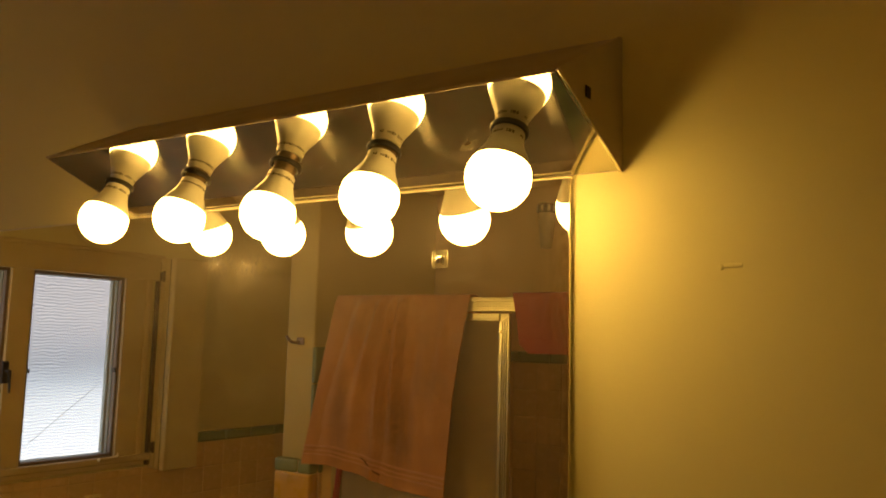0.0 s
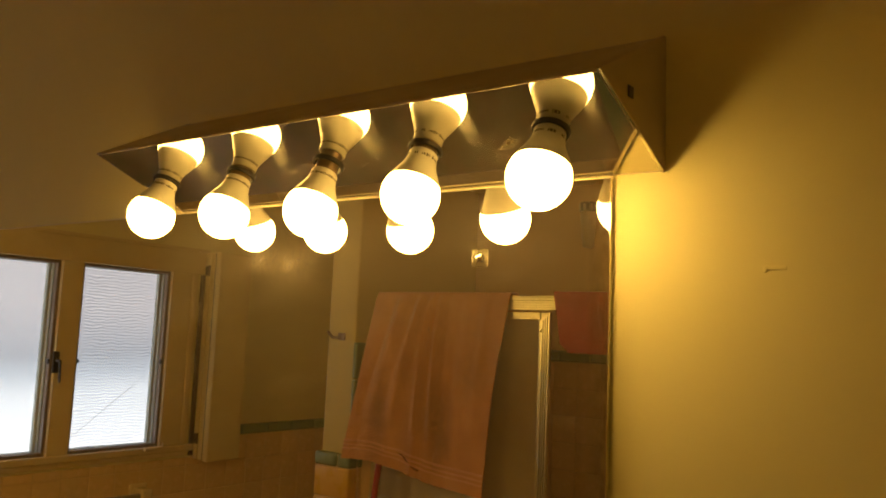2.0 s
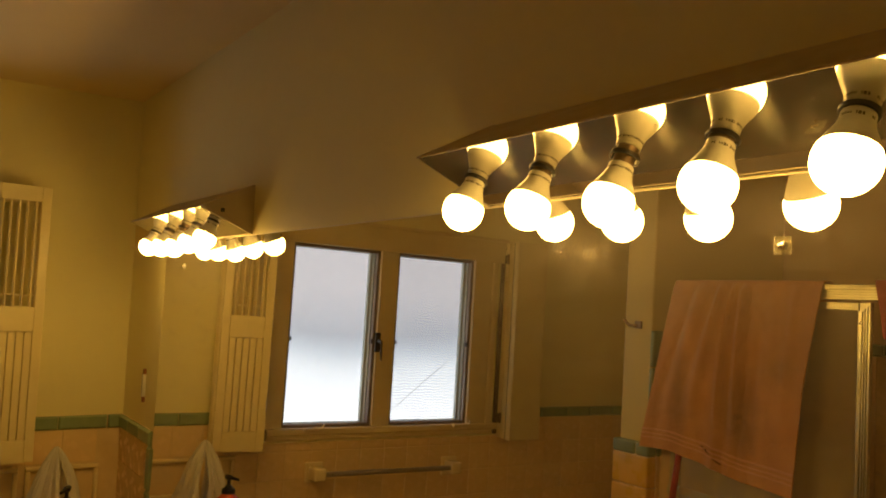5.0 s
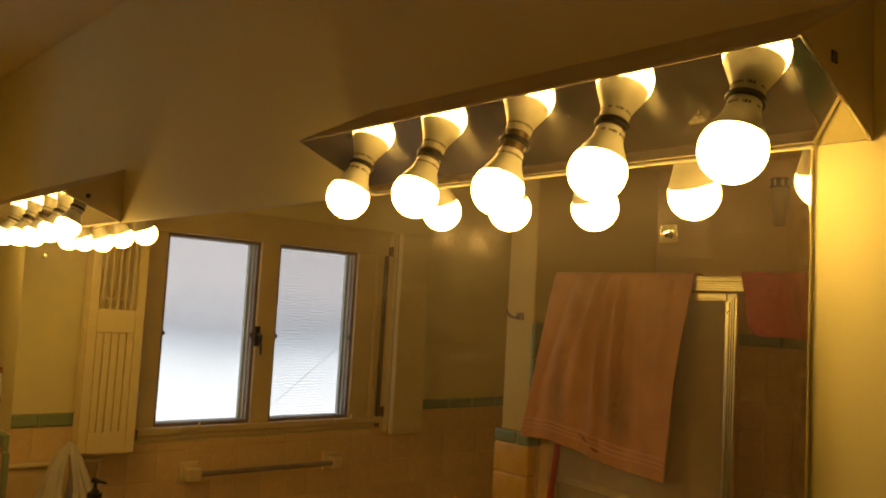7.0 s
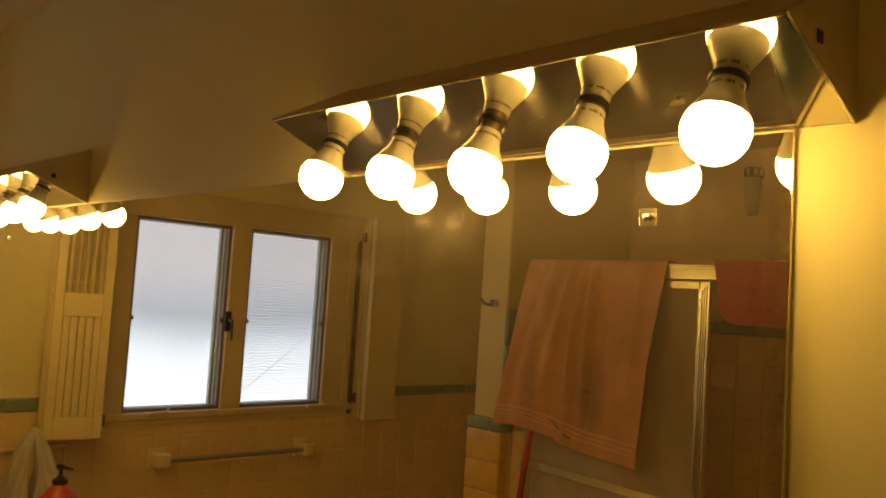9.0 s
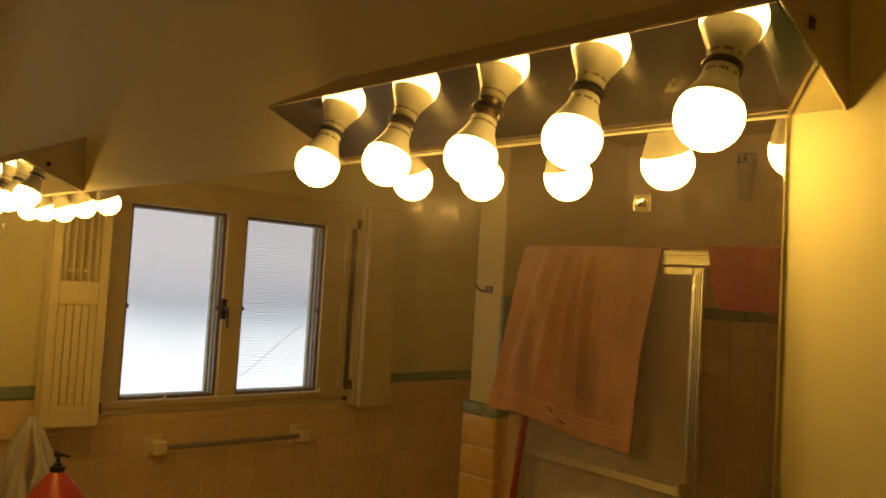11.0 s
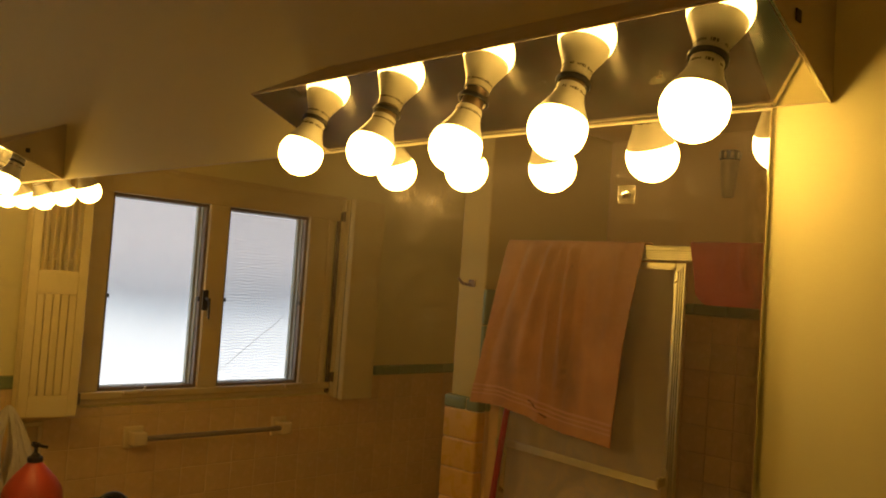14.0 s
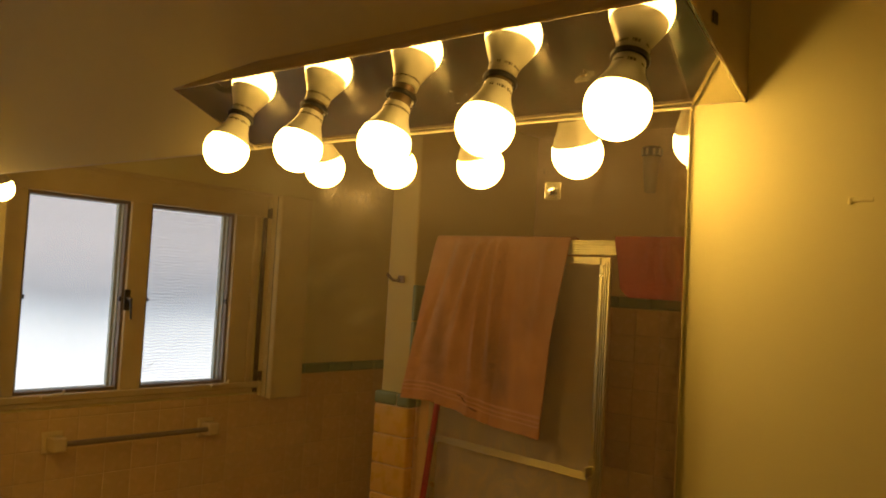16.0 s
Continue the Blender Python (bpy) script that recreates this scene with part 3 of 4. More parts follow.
# each bulb: place along the bar, how far its globe stands off the face, place across the face
BULBS = ((-0.0751, 0.0510, 0.54), (-0.2184, 0.0543, 0.50), (-0.3541, 0.0606, 0.47), (-0.4967, 0.0558, 0.47), (-0.6372, 0.0511, 0.49))


def vanity_light(right, label):
    """A triangular bar on the wall: polished underside with five sockets, painted top, flat ends. right: its end near the wall mark."""
    ob = thing("vanity_light", (right, 0, Z0), label, "light fixture", "vanity lights")
    t = 0.0022
    part("housing", extrude_x(bmesh.new(), [(0.008, 0.0), (0.008, ZT), (0, ZT), (-D, ZF), (-D, ZF - 0.0022), (-D + 0.006, ZF - 0.0012), (0, ZT - 0.004), (0.002, 0.0)], -L + t, -t), "housing", ob)
    part("reflector", extrude_x(bmesh.new(), [(-D, ZF - 0.0022), (0.0, 0.0), (0.0, 0.002), (-D, ZF - 0.0004)], -L + t, -t), "reflector", ob, "polished metal face with dust")
    part("front_lip", extrude_x(bmesh.new(), [(-D - 0.0006, ZF - 0.0024), (-D - 0.0006, ZF + 0.0002), (-D + 0.0004, ZF + 0.0002), (-D + 0.0004, ZF - 0.0024)], -L + t, -t), "housing", ob, "folded front edge")
    for k, (a, b) in enumerate(((-t, 0.0), (-L, -L + t))):
        cap = part("end_cap", extrude_x(bmesh.new(), [(0.008, -0.0012), (0.008, ZT + 0.001), (0, ZT + 0.001), (-D - 0.001, ZF), (0, -0.0012)], a, b), "housing", ob)
        part("lip", extrude_x(bmesh.new(), [(0.0, -0.0012), (-D - 0.001, ZF - 0.0008), (-D + 0.001, ZF + 0.0006), (0.0, 0.0008)], a + (0.0006 if k == 0 else -0.0006), b + (0.0006 if k == 0 else -0.0006)), "chrome", cap)
        s = 0.0008 if k == 0 else -L - 0.0008
        bm = boxed(s - 0.0006, s + 0.0006, -0.080, -0.070, 0.048, 0.058, bevel=0.0005)
        part("screw", bm, "black", cap, "dark screw")
    for i in range(5):
        x, s, k = BULBS[i]
        m = Matrix.Translation((x, -D * k, ZF * k)) @ pose(0, 0, 0, NORMAL_TURN)
        bm = bmesh.new()
        lathe(bm, [(0.0178, -0.002), (0.0178, 0.0018), (0.0170, 0.0036), (0.0150, 0.0040), (0.0148, -0.002)], 28, m)
        part("socket", bm, "black", ob, "dark socket ring", smooth=True)
    return ob


vanity_light(0.0, "triangular mirrored light bar with five lit bulbs above the mirror")
vanity_light(-1.684, "second triangular mirrored light bar near the room's corner")

bulb = thing("light_bulb", (0, 0, 0), "lit white bulb with a plastic neck, screwed into the light bar", "light bulb", "bulbs in the light bars")
part("screw_base", lathe(bmesh.new(), [(0.0125, -0.012), (0.0125, 0.006)], 20), "brass", bulb, smooth=True)
neck = [(0.0138, 0.0045), (0.0146, 0.0055), (0.0148, 0.0075), (0.0150, 0.012), (0.0160, 0.0165), (0.0178, 0.0215), (0.0202, 0.0265), (0.0228, 0.0315), (0.0248, 0.0362), (0.0259, 0.0398), (0.0262, 0.0405)]
part("neck", lathe(bmesh.new(), neck, 32), "neck", bulb, smooth=True)
R, zc = 0.0290, 0.0522
a0 = math.asin((0.0405 - zc) / R)
dome = [(R * math.cos(a), zc + R * math.sin(a)) for a in (a0 + (math.pi / 2 - a0) * i / 13 for i in range(13))] + [(0, zc + R)]
part("dome", lathe(bmesh.new(), dome, 32), "dome", bulb, "glowing diffuser", smooth=True)
bm = bmesh.new()
rnd = random.Random(5)
a = 0.0
while a < 6.0:
    da = rnd.uniform(0.06, 0.17)
    if rnd.random() < 0.8:
        z, hh = 0.0122, rnd.uniform(0.0020, 0.0034)
        q = [bm.verts.new((0.01545 * math.cos(b) * (1 + 0.012 * j), 0.01545 * math.sin(b) * (1 + 0.012 * j), z + hh * (j - 0.5))) for b, j in ((a, 0), (a + da, 0), (a + da, 1), (a, 1))]
        bm.faces.new(q)
    a += da + 0.05
part("print", bm, "ink", bulb, "tiny grey printing")
first = True
for fx in (0.0, -1.684):
    for i in range(5):
        x, s, k = BULBS[i]
        m = Matrix.Translation((fx + x, -D * k, Z0 + ZF * k)) @ pose(0, 0, 0, NORMAL_TURN) @ pose(0, 0, s - 0.0522, 0, 0, 40 + 67 * i)
        if first:
            bulb.matrix_basis, first = m, False
        else:
            copy_thing(bulb, m)

# ---- small things on the mirror and the wall beside it ----
def mirror_clip(x, z, s):
    ob = thing("mirror_hook", pose(x, on_mirror(x, z), z), "small clear and chrome stick-on hook on the mirror", "hook", "hooks stuck on the mirror")
    part("plate", boxed(-s, s, -0.002, 0.0, -s, s, bevel=0.0009), "clear", ob, "clear plastic plate")
    bm = bmesh.new()
    lathe(bm, [(s * 0.48, 0), (s * 0.48, 0.001), (s * 0.3, 0.002), (0, 0.0024)], 20, Matrix.Translation((0, -0.002, 0)) @ pose(0, 0, 0, 90))
    part("button", bm, "chrome", ob, smooth=True)
    bm = bmesh.new()
    rod(bm, (0, -0.004, -s * 0.1), (0, -0.006, -s * 0.45), 0.0010, 8)
    rod(bm, (0, -0.006, -s * 0.45), (0, -0.0065, -s * 0.1), 0.0010, 8)
    part("peg", bm, "brass", ob)


mirror_clip(-0.193, 1.785, 0.0092)
mirror_clip(-2.235, 1.785, 0.0085)

therm = thing("wall_thermometer", (-2.604, 0.0055, 1.326), "small white stick thermometer with brown ends on the wall", "thermometer")
part("body", boxed(-0.008, 0.008, -0.012, 0.0, 0.018, 0.094, bevel=0.003), "white", therm)
for a, b in ((0.0, 0.020), (0.092, 0.112)):
    part("end_cap", boxed(-0.007, 0.007, -0.010, 0.0, a, b, bevel=0.0025), "copper", therm, "brown end cap")
bm = bmesh.new()
for z in (0.036, 0.044, 0.05, 0.062, 0.07):
    box(bm, -0.003, 0.004, -0.0126, -0.0118, z, z + 0.003)
part("print", bm, "ink", therm)
# chips in the paint
bm = bmesh.new()
box(bm, -0.009, 0.009, -0.0010, 0.001, 0.0, 0.0040, bevel=0.0009)
box(bm, -0.010, -0.007, -0.0014, 0.001, -0.002, 0.0040, bevel=0.0008)
chip = solid("paint_chip", bm, "wall", "small ridge of filled paint on the wall", "wall mark")
chip.location = (0.095, 0.0058, 1.769)

# ---- shower ----
YD = -1.82
door = thing("shower_door", (-1.94, YD, 0.02), "sliding shower door in gold anodised frame with clouded glass", "shower door")


def dbox(x0, x1, y0, y1, z0, z1, bevel=0.002):
    return boxed(x0 + 1.94, x1 + 1.94, y0, y1, z0 - 0.02, z1 - 0.02, bevel=bevel)


bm = dbox(-1.868, -0.46, -0.022, 0.017, 1.812, 1.858, 0.002)
for z in (1.8135, 1.8215, 1.8295, 1.8375):
    box(bm, 0.074, 1.48, 0.015, 0.0245, z - 0.02, z + 0.0045 - 0.02, bevel=0.001)
box(bm, 0.074, 1.48, 0.015, 0.0245, 1.8455 - 0.02, 1.857 - 0.02, bevel=0.002)
part("header_track", bm, "alu", door)
part("header_lip", dbox(-1.868, -0.46, -0.026, 0.026, 1.856, 1.863, 0.002), "alu", door)
part("jamb", dbox(-1.868, -1.846, -0.018, 0.018, 0.05, 1.812), "alu", door)
part("bottom_track", dbox(-1.945, -0.46, -0.028, 0.028, 0.02, 0.055), "alu", door)
for k, (x0, x1, y) in enumerate(((-1.845, -1.100, 0.006),)):
    panel = part("door_panel", dbox(x0, x0 + 0.022, y - 0.008, y + 0.008, 0.06, 1.806), "alu", door, "narrow metal stile")
    bm = dbox(x1 - 0.040, x1, y - 0.008, y + 0.002, 0.06, 1.806)
    for q, qw in ((0.0, 0.007), (0.0105, 0.005), (0.019, 0.005), (0.0275, 0.0125)):
        box(bm, x1 - q - qw + 1.94, x1 - q + 1.94, y, y + 0.010, 0.04, 1.786 - q, bevel=0.0012)
    part("stile", bm, "alu", panel)
    bm = dbox(x0 + 0.022, x1 - 0.040, y - 0.008, y + 0.008, 1.780, 1.806)
    box(bm, x0 + 0.03 + 1.94, x1 - 0.04 + 1.94, y + 0.006, y + 0.010, 1.768, 1.775, bevel=0.001)
    part("top_rail", bm, "alu", panel)
    part("bottom_rail", dbox(x0 + 0.022, x1 - 0.040, y - 0.008, y + 0.008, 0.06, 0.10), "alu", panel)
    part("glass", dbox(x0 + 0.022, x1 - 0.040, y - 0.0025, y + 0.0025, 0.10, 1.780, 0), "shower_glass", panel, "glass clouded by soap")
    bm = bmesh.new()
    za, zb = 1.089, 1.066
    for q in range(4):
        zz = 0.0068 * (q - 1.5)
        rod(bm, (x0 + 0.008 + 1.94, y + 0.048, za + zz - 0.02), (x1 - 0.030 + 1.94, y + 0.048, zb + zz - 0.02), 0.0026, 8)
    part("towel_rail", bm, "alu", panel, "ribbed metal towel rail", smooth=True)
    for x in (x0 + 0.010, x1 - 0.034):
        bm = dbox(x - 0.006, x + 0.006, y + 0.006, y + 0.054, 1.062, 1.094, 0.003)
        box(bm, x - 0.010 + 1.94, x + 0.010 + 1.94, y + 0.006, y + 0.012, 1.01, 1.10, bevel=0.002)
        part("rail_bracket", bm, "alu", panel)
part("jamb_filler", dbox(-1.945, -1.869, -0.05, 0.010, 0.02, 1.672, 0.004), "peach", door, "tiled return beside the door")
solid("shower_curb", boxed(SX1, -0.46, YD - 0.06, YD + 0.06, 0.0, 0.02, bevel=0.004), "peach", "low tiled shower threshold", "curb", kind="structure")


# ---- towels ----
def drape(name, mat, x0, x1, front, back, top, y, label, folds, seed, band=None, lean=(0.0, 0.0), stain=False):
    """A towel over the header. front(u), back(u): heights of the two hems; lean: sideways pull of the hem's corners."""
    rnd = random.Random(seed)
    ob = thing(name, ((x0 + x1) / 2, y, top), label, "towel")
    nu, rows_f, rows_b = 72, 60, 34
    cx = (x0 + x1) / 2
    ph = [(rnd.uniform(2.0, 7.5), rnd.uniform(0, 6.28), rnd.uniform(0.4, 1.0)) for _ in range(6)]

    ridges = [(0.10, 0.09, 0.6), (0.31, 0.05, 0.8), (0.47, 0.032, 1.0), (0.575, 0.04, 1.1), (0.76, 0.10, 0.4), (0.95, 0.05, 0.3)]

    def fold(u, v):
        """Soft vertical ridges that fan out from a gathered top."""
        s = 0.0
        for c, w, a in ridges:
            c2 = 0.52 + (c - 0.52) * (0.72 + 0.28 * v) + 0.02 * math.sin(3 * v + 9 * c)
            w2 = w * (0.55 + 0.6 * v)
            s += a * math.exp(-((u - c2) / w2) ** 2) * (0.35 + 0.65 * math.sin(min(1, v * 1.15 + 0.1) * math.pi) ** 0.5 if v < 0.85 else 0.35 + 0.65 * max(0, math.sin(min(1, v * 1.15 + 0.1) * math.pi)) ** 0.5)
        s += 0.12 * sum(a * math.sin(f * 3.4 * u + p + 0.5 * v) for f, p, a in ph)
        return folds * s

    def point(u, v, side):
        hem = front(u) if side > 0 else back(u)
        x = x0 + (x1 - x0) * u
        x += v * (lean[0] * (1 - u) + lean[1] * u) + 0.003 * math.sin(9 * u + 4 * v)
        z = top + (hem - top) * v
        if side < 0:
            x = x0 + (x1 - x0) * u + (0.085 if stain else 0.042) * u * v
        d = 0.031 + 0.008 * min(1, v * 3) + abs(fold(u, v)) * (1 if v > 0.04 else v / 0.04)
        if side > 0 and stain:
            d += 0.075 * v * (1 - u) ** 2 + 0.035 * min(1, 2 * v) * u ** 2
        d += 0.0016 * noise.noise(Vector((u * 14, v * 16, seed)))
        return Vector((x - cx, side * d, z - top))

    def sheet(v0, v1, rows, side):
        bm = bmesh.new()
        grid = [[bm.verts.new(point(i / nu, v0 + (v1 - v0) * j / rows, side)) for i in range(nu + 1)] for j in range(rows + 1)]
        for j in range(rows):
            for i in range(nu):
                f = (grid[j][i], grid[j][i + 1], grid[j + 1][i + 1], grid[j + 1][i])
                bm.faces.new(f if side < 0 else f[::-1])
        return bm, grid

    bm, grid = sheet(0.0, 1.0, rows_f, 1)
    b2, g2 = sheet(0.0, 1.0, rows_b, -1)
    # over the top
    rows = [[v.co.copy() for v in g2[0]]]
    for j in range(1, 6):
        a = math.pi * j / 6
        rows.append([Vector((p.co.x * (0.5 + 0.5 * math.cos(a)) + q.co.x * (0.5 - 0.5 * math.cos(a)), -0.034 * math.cos(a), p.co.z + 0.010 * math.sin(a))) for p, q in zip(g2[0], grid[0])])
    rows.append([v.co.copy() for v in grid[0]])
    gv = [[bm.verts.new(c) for c in row] for row in rows]
    for j in range(len(gv) - 1):
        for i in range(nu):
            bm.faces.new((gv[j][i], gv[j][i + 1], gv[j + 1][i + 1], gv[j + 1][i]))
    old = {}
    for v in b2.verts:
        old[v] = bm.verts.new(v.co)
    for f in b2.faces:
        bm.faces.new([old[v] for v in f.verts])
    b2.free()
    bmesh.ops.remove_doubles(bm, verts=bm.verts, dist=0.0004)
    bmesh.ops.recalc_face_normals(bm, faces=bm.faces)
    bmesh.ops.solidify(bm, geom=bm.faces[:], thickness=0.004)
    cloth = part("cloth", bm, mat, ob, smooth=True)
    if band:
        for v0, v1 in band:
            bm = bmesh.new()
            grid = [[bm.verts.new(point(i / nu, v0 + (v1 - v0) * j / 3, 1) + Vector((0, 0.0045 - 0.0012 * (j in (0, 3)), 0))) for i in range(nu + 1)] for j in range(4)]
            for j in range(3):
                for i in range(nu):
                    bm.faces.new((grid[j + 1][i], grid[j + 1][i + 1], grid[j][i + 1], grid[j][i]))
            part("woven_band", bm, "towel_band", ob, "smooth woven border band", smooth=True)
    if stain:
        bm = bmesh.new()
        for k in range(14):
            u = 0.40 + 0.011 * k + rnd.uniform(-0.004, 0.004)
            v = 0.905 + 0.0040 * k + rnd.uniform(-0.004, 0.004)
            du, dv = rnd.uniform(0.006, 0.012), rnd.uniform(0.003, 0.006)
            if 7 <= k <= 8:
                continue
            q = [bm.verts.new(point(u + du * math.cos(a) * rnd.uniform(0.6, 1.2), v + dv * math.sin(a) * rnd.uniform(0.6, 1.2), 1) + Vector((0, 0.0062, 0))) for a in (6.28 * j / 8 for j in range(8))]
            bm.faces.new(q[::-1])
            part("stain", bm, "stain", ob, "dark brown stain")
            bm = bmesh.new()
        bm.free()
    return ob


def big_hem(u):
    pts = ((0, 1.228), (0.2, 1.232), (0.42, 1.205), (0.6, 1.180), (0.68, 1.172), (1.0, 1.160))
    for (a, za), (b, zb) in zip(pts, pts[1:]):
        if u <= b:
            return za + (zb - za) * (u - a) / (b - a)
    return pts[-1][1]


drape("bath_towel", "towel", -1.862, -1.252, big_hem, lambda u: 1.385, 1.866, YD, "large peach terry bath towel with brown stains, over the shower door", 0.034, 3, ((0.885, 0.898), (0.912, 0.922), (0.935, 0.945)), (-0.070, -0.062), True)
drape("red_towel", "red_towel", -1.080, -0.700, lambda u: 1.672 + 0.03 * max(0, 0.10 - u) / 0.10, lambda u: 1.72, 1.870, YD, "small red terry towel folded over the shower door's track", 0.008, 8, None, (0.035, 0.0))

# ---- hook, broom, shower head ----
hook = thing("robe_hook", (-2.028, YS, 1.692), "dark bronze robe hook on the stub wall", "hook")
part("plate", boxed(-0.004, 0.032, 0.0, 0.010, -0.016, 0.014, bevel=0.004), "hook_metal", hook)
bm = bmesh.new()
pts = [(0.010, 0.006, -0.002), (0.002, 0.020, -0.007), (-0.012, 0.028, -0.005), (-0.024, 0.032, 0.004), (-0.034, 0.034, 0.015)]
for a, b in zip(pts, pts[1:]):
    rod(bm, a, b, 0.0062, 12)
for p in pts[1:]:
    bmesh.ops.create_uvsphere(bm, u_segments=12, v_segments=8, radius=0.0066, matrix=Matrix.Translation(p))
part("arm", bm, "hook_metal", hook, smooth=True)

broom = thing("broom", (-1.86, -1.66, 0.0), "red handled broom leaning against the shower door", "broom")
bm = bmesh.new()
rod(bm, (0.0, 0.0, 0.06), (0.080, -0.088, 1.222), 0.0125, 16)
lathe(bm, [(0.0125, 0), (0.011, 0.008), (0, 0.011)], 16, Matrix.Translation((0.080, -0.088, 1.222)))
part("handle", bm, "broom", broom, smooth=True)
part("head", boxed(-0.13, 0.13, -0.02, 0.02, 0.0, 0.07, bevel=0.008), "black", broom)

head = thing("shower_head", (-1.283, -2.45, 2.11), "grey shower head with a chrome collar", "shower head")
bm = lathe(bmesh.new(), [(0.020, 0), (0.024, 0.004), (0.029, 0.06), (0.035, 0.12), (0.036, 0.145), (0.034, 0.150)], 28)
part("body", bm, "grey", head, smooth=True)
# black collar with white bars paints the chrome's dark reflections and highlights
bm = lathe(bmesh.new(), [(0.037, 0.150), (0.040, 0.153), (0.040, 0.184), (0.036, 0.190)], 28)
ribs = bmesh.new()
for i in range(9):
    a = 6.283 * i / 9 + 0.2
    rod(ribs, (0.0395 * math.cos(a), 0.0395 * math.sin(a), 0.156), (0.0395 * math.cos(a), 0.0395 * math.sin(a), 0.182), 0.0052, 8)
collar = part("collar", bm, "black", head, "dark collar", smooth=True)
part("ribs", ribs, "white", collar, "white bars painting the chrome collar's highlights", smooth=True)
bm = bmesh.new()
rod(bm, (0, 0, 0.12), (-0.073, -0.15, 0.115), 0.010, 12)
part("arm", bm, "chrome", head, smooth=True)

# ---- towel bar under the window ----
rail = thing("towel_bar", (XW, -1.125, 0.992), "ceramic towel bar holders with a grey rod under the window", "towel bar")
for y, dz in ((-0.792, 0.003), (-1.470, -0.003)):
    post = part("holder", boxed(0.004, 0.020, y + 1.125 - 0.040, y + 1.125 + 0.040, dz - 0.042, dz + 0.042, bevel=0.006, seg=3), "ceramic", rail, "cream ceramic holder", smooth=True)
    bm = boxed(0.016, 0.085, y + 1.125 - 0.027, y + 1.125 + 0.027, dz - 0.027, dz + 0.027, bevel=0.008, seg=3)
    part("knob", bm, "ceramic", post, smooth=True)
bm = bmesh.new()
rod(bm, (0.066, 0.333, 0.003), (0.066, -0.345, -0.003), 0.0105, 18)
part("rod", bm, "bar", rail, "worn grey rod", smooth=True)

# ---- counter and what stands on it ----
counter = thing("counter", (XW, 0.0, 0.0), "long tiled bathroom counter below the mirror", "counter")
part("body", boxed(0.0, 2.60, -0.67, 0.0, 0.0, 0.737), "trim", counter, "cream cabinet front")
part("top", boxed(0.0, 2.29, -0.70, 0.0, 0.737, 0.775, bevel=0.006), "counter", counter, "brown tiled top")
part("top_border", boxed(2.291, 2.632, -0.702, -0.001, 0.737, 0.775, bevel=0.005), "border", counter, "green tile border")

bottle = thing("soap_bottle", (-2.40, -0.256, 0.775), "orange soap bottle with a black pump", "soap bottle")
bm = bmesh.new()
lathe(bm, [(0.078, -0.093), (0.085, -0.087), (0.087, 0.05), (0.086, 0.085), (0.081, 0.104), (0.068, 0.125), (0.050, 0.147), (0.034, 0.165), (0.023, 0.176), (0.018, 0.184)], 40)
bmesh.ops.translate(bm, vec=(0, 0, 0.093), verts=bm.verts)
part("body", bm, "orange", bottle, smooth=True)
bm = bmesh.new()
lathe(bm, [(0.021, 0.180), (0.0215, 0.182), (0.0215, 0.195), (0.019, 0.197)], 28)
for i in range(22):
    a = 6.283 * i / 22
    rod(bm, (0.0213 * math.cos(a), 0.0213 * math.sin(a), 0.183), (0.0213 * math.cos(a), 0.0213 * math.sin(a), 0.194), 0.0012, 5)
bmesh.ops.translate(bm, vec=(0, 0, 0.093), verts=bm.verts)
part("collar", bm, "black", bottle, smooth=True)
bm = bmesh.new()
lathe(bm, [(0.013, 0.204), (0.012, 0.212), (0.006, 0.216), (0.0055, 0.232), (0.010, 0.234), (0.011, 0.243), (0.009, 0.246)], 20)
rod(bm, (0.0, 0.0, 0.240), (0.030, -0.022, 0.236), 0.006, 12, 0.0045)
rod(bm, (-0.010, 0.007, 0.241), (0.0, 0.0, 0.241), 0.008, 10)
bmesh.ops.translate(bm, vec=(0, 0, 0.085), verts=bm.verts)
part("pump", bm, "black", bottle, smooth=True)

faucet = thing("faucet", (-1.916, -0.24, 0.775), "dark bronze gooseneck faucet on the counter", "faucet")
part("base", lathe(bmesh.new(), [(0.026, 0), (0.026, 0.006), (0.018, 0.014), (0.012, 0.020)], 24), "black", faucet, smooth=True)
bm = bmesh.new()
arc = [(0, 0, 0.01), (0, 0, 0.233)] + [(0, -0.045 + 0.045 * math.cos(a), 0.233 + 0.045 * math.sin(a)) for a in (math.pi * i / 12 for i in range(1, 13))] + [(0, -0.09, 0.185)]
for a, b in zip(arc, arc[1:]):
    rod(bm, a, b, 0.010, 14)
    bmesh.ops.create_uvsphere(bm, u_segments=14, v_segments=8, radius=0.010, matrix=Matrix.Translation(b))
part("spout", bm, "black", faucet, smooth=True)

bag = thing("plastic_bag", (-2.66, -0.25, 0.775), "thin white plastic bag with upright handles, on the counter", "plastic bag")
bm = bmesh.new()
rnd = random.Random(4)
nu, nv = 40, 40


def bag_point(u, v):
    a = 2 * math.pi * u
    c, s = math.cos(a), math.sin(a)
    rx = 0.180 * (1 - v) ** 0.78 + 0.007
    ry = 0.150 * (1 - v) ** 0.8 + 0.005
    n = noise.noise(Vector((3 * c, 3 * s, 2.5 * v + 7)))
    fold = noise.noise(Vector((7 * c, 7 * s, 1.2 * v + 2)))
    wr = 1 + 0.20 * n + 0.22 * fold * (0.35 + v) + 0.06 * math.sin(13 * a + 4 * v) * (0.3 + v)
    return Vector((rx * c * wr + 0.012 * v, ry * s * wr, 0.408 * v - 0.02 * v * (1 - v) * math.cos(2 * a)))


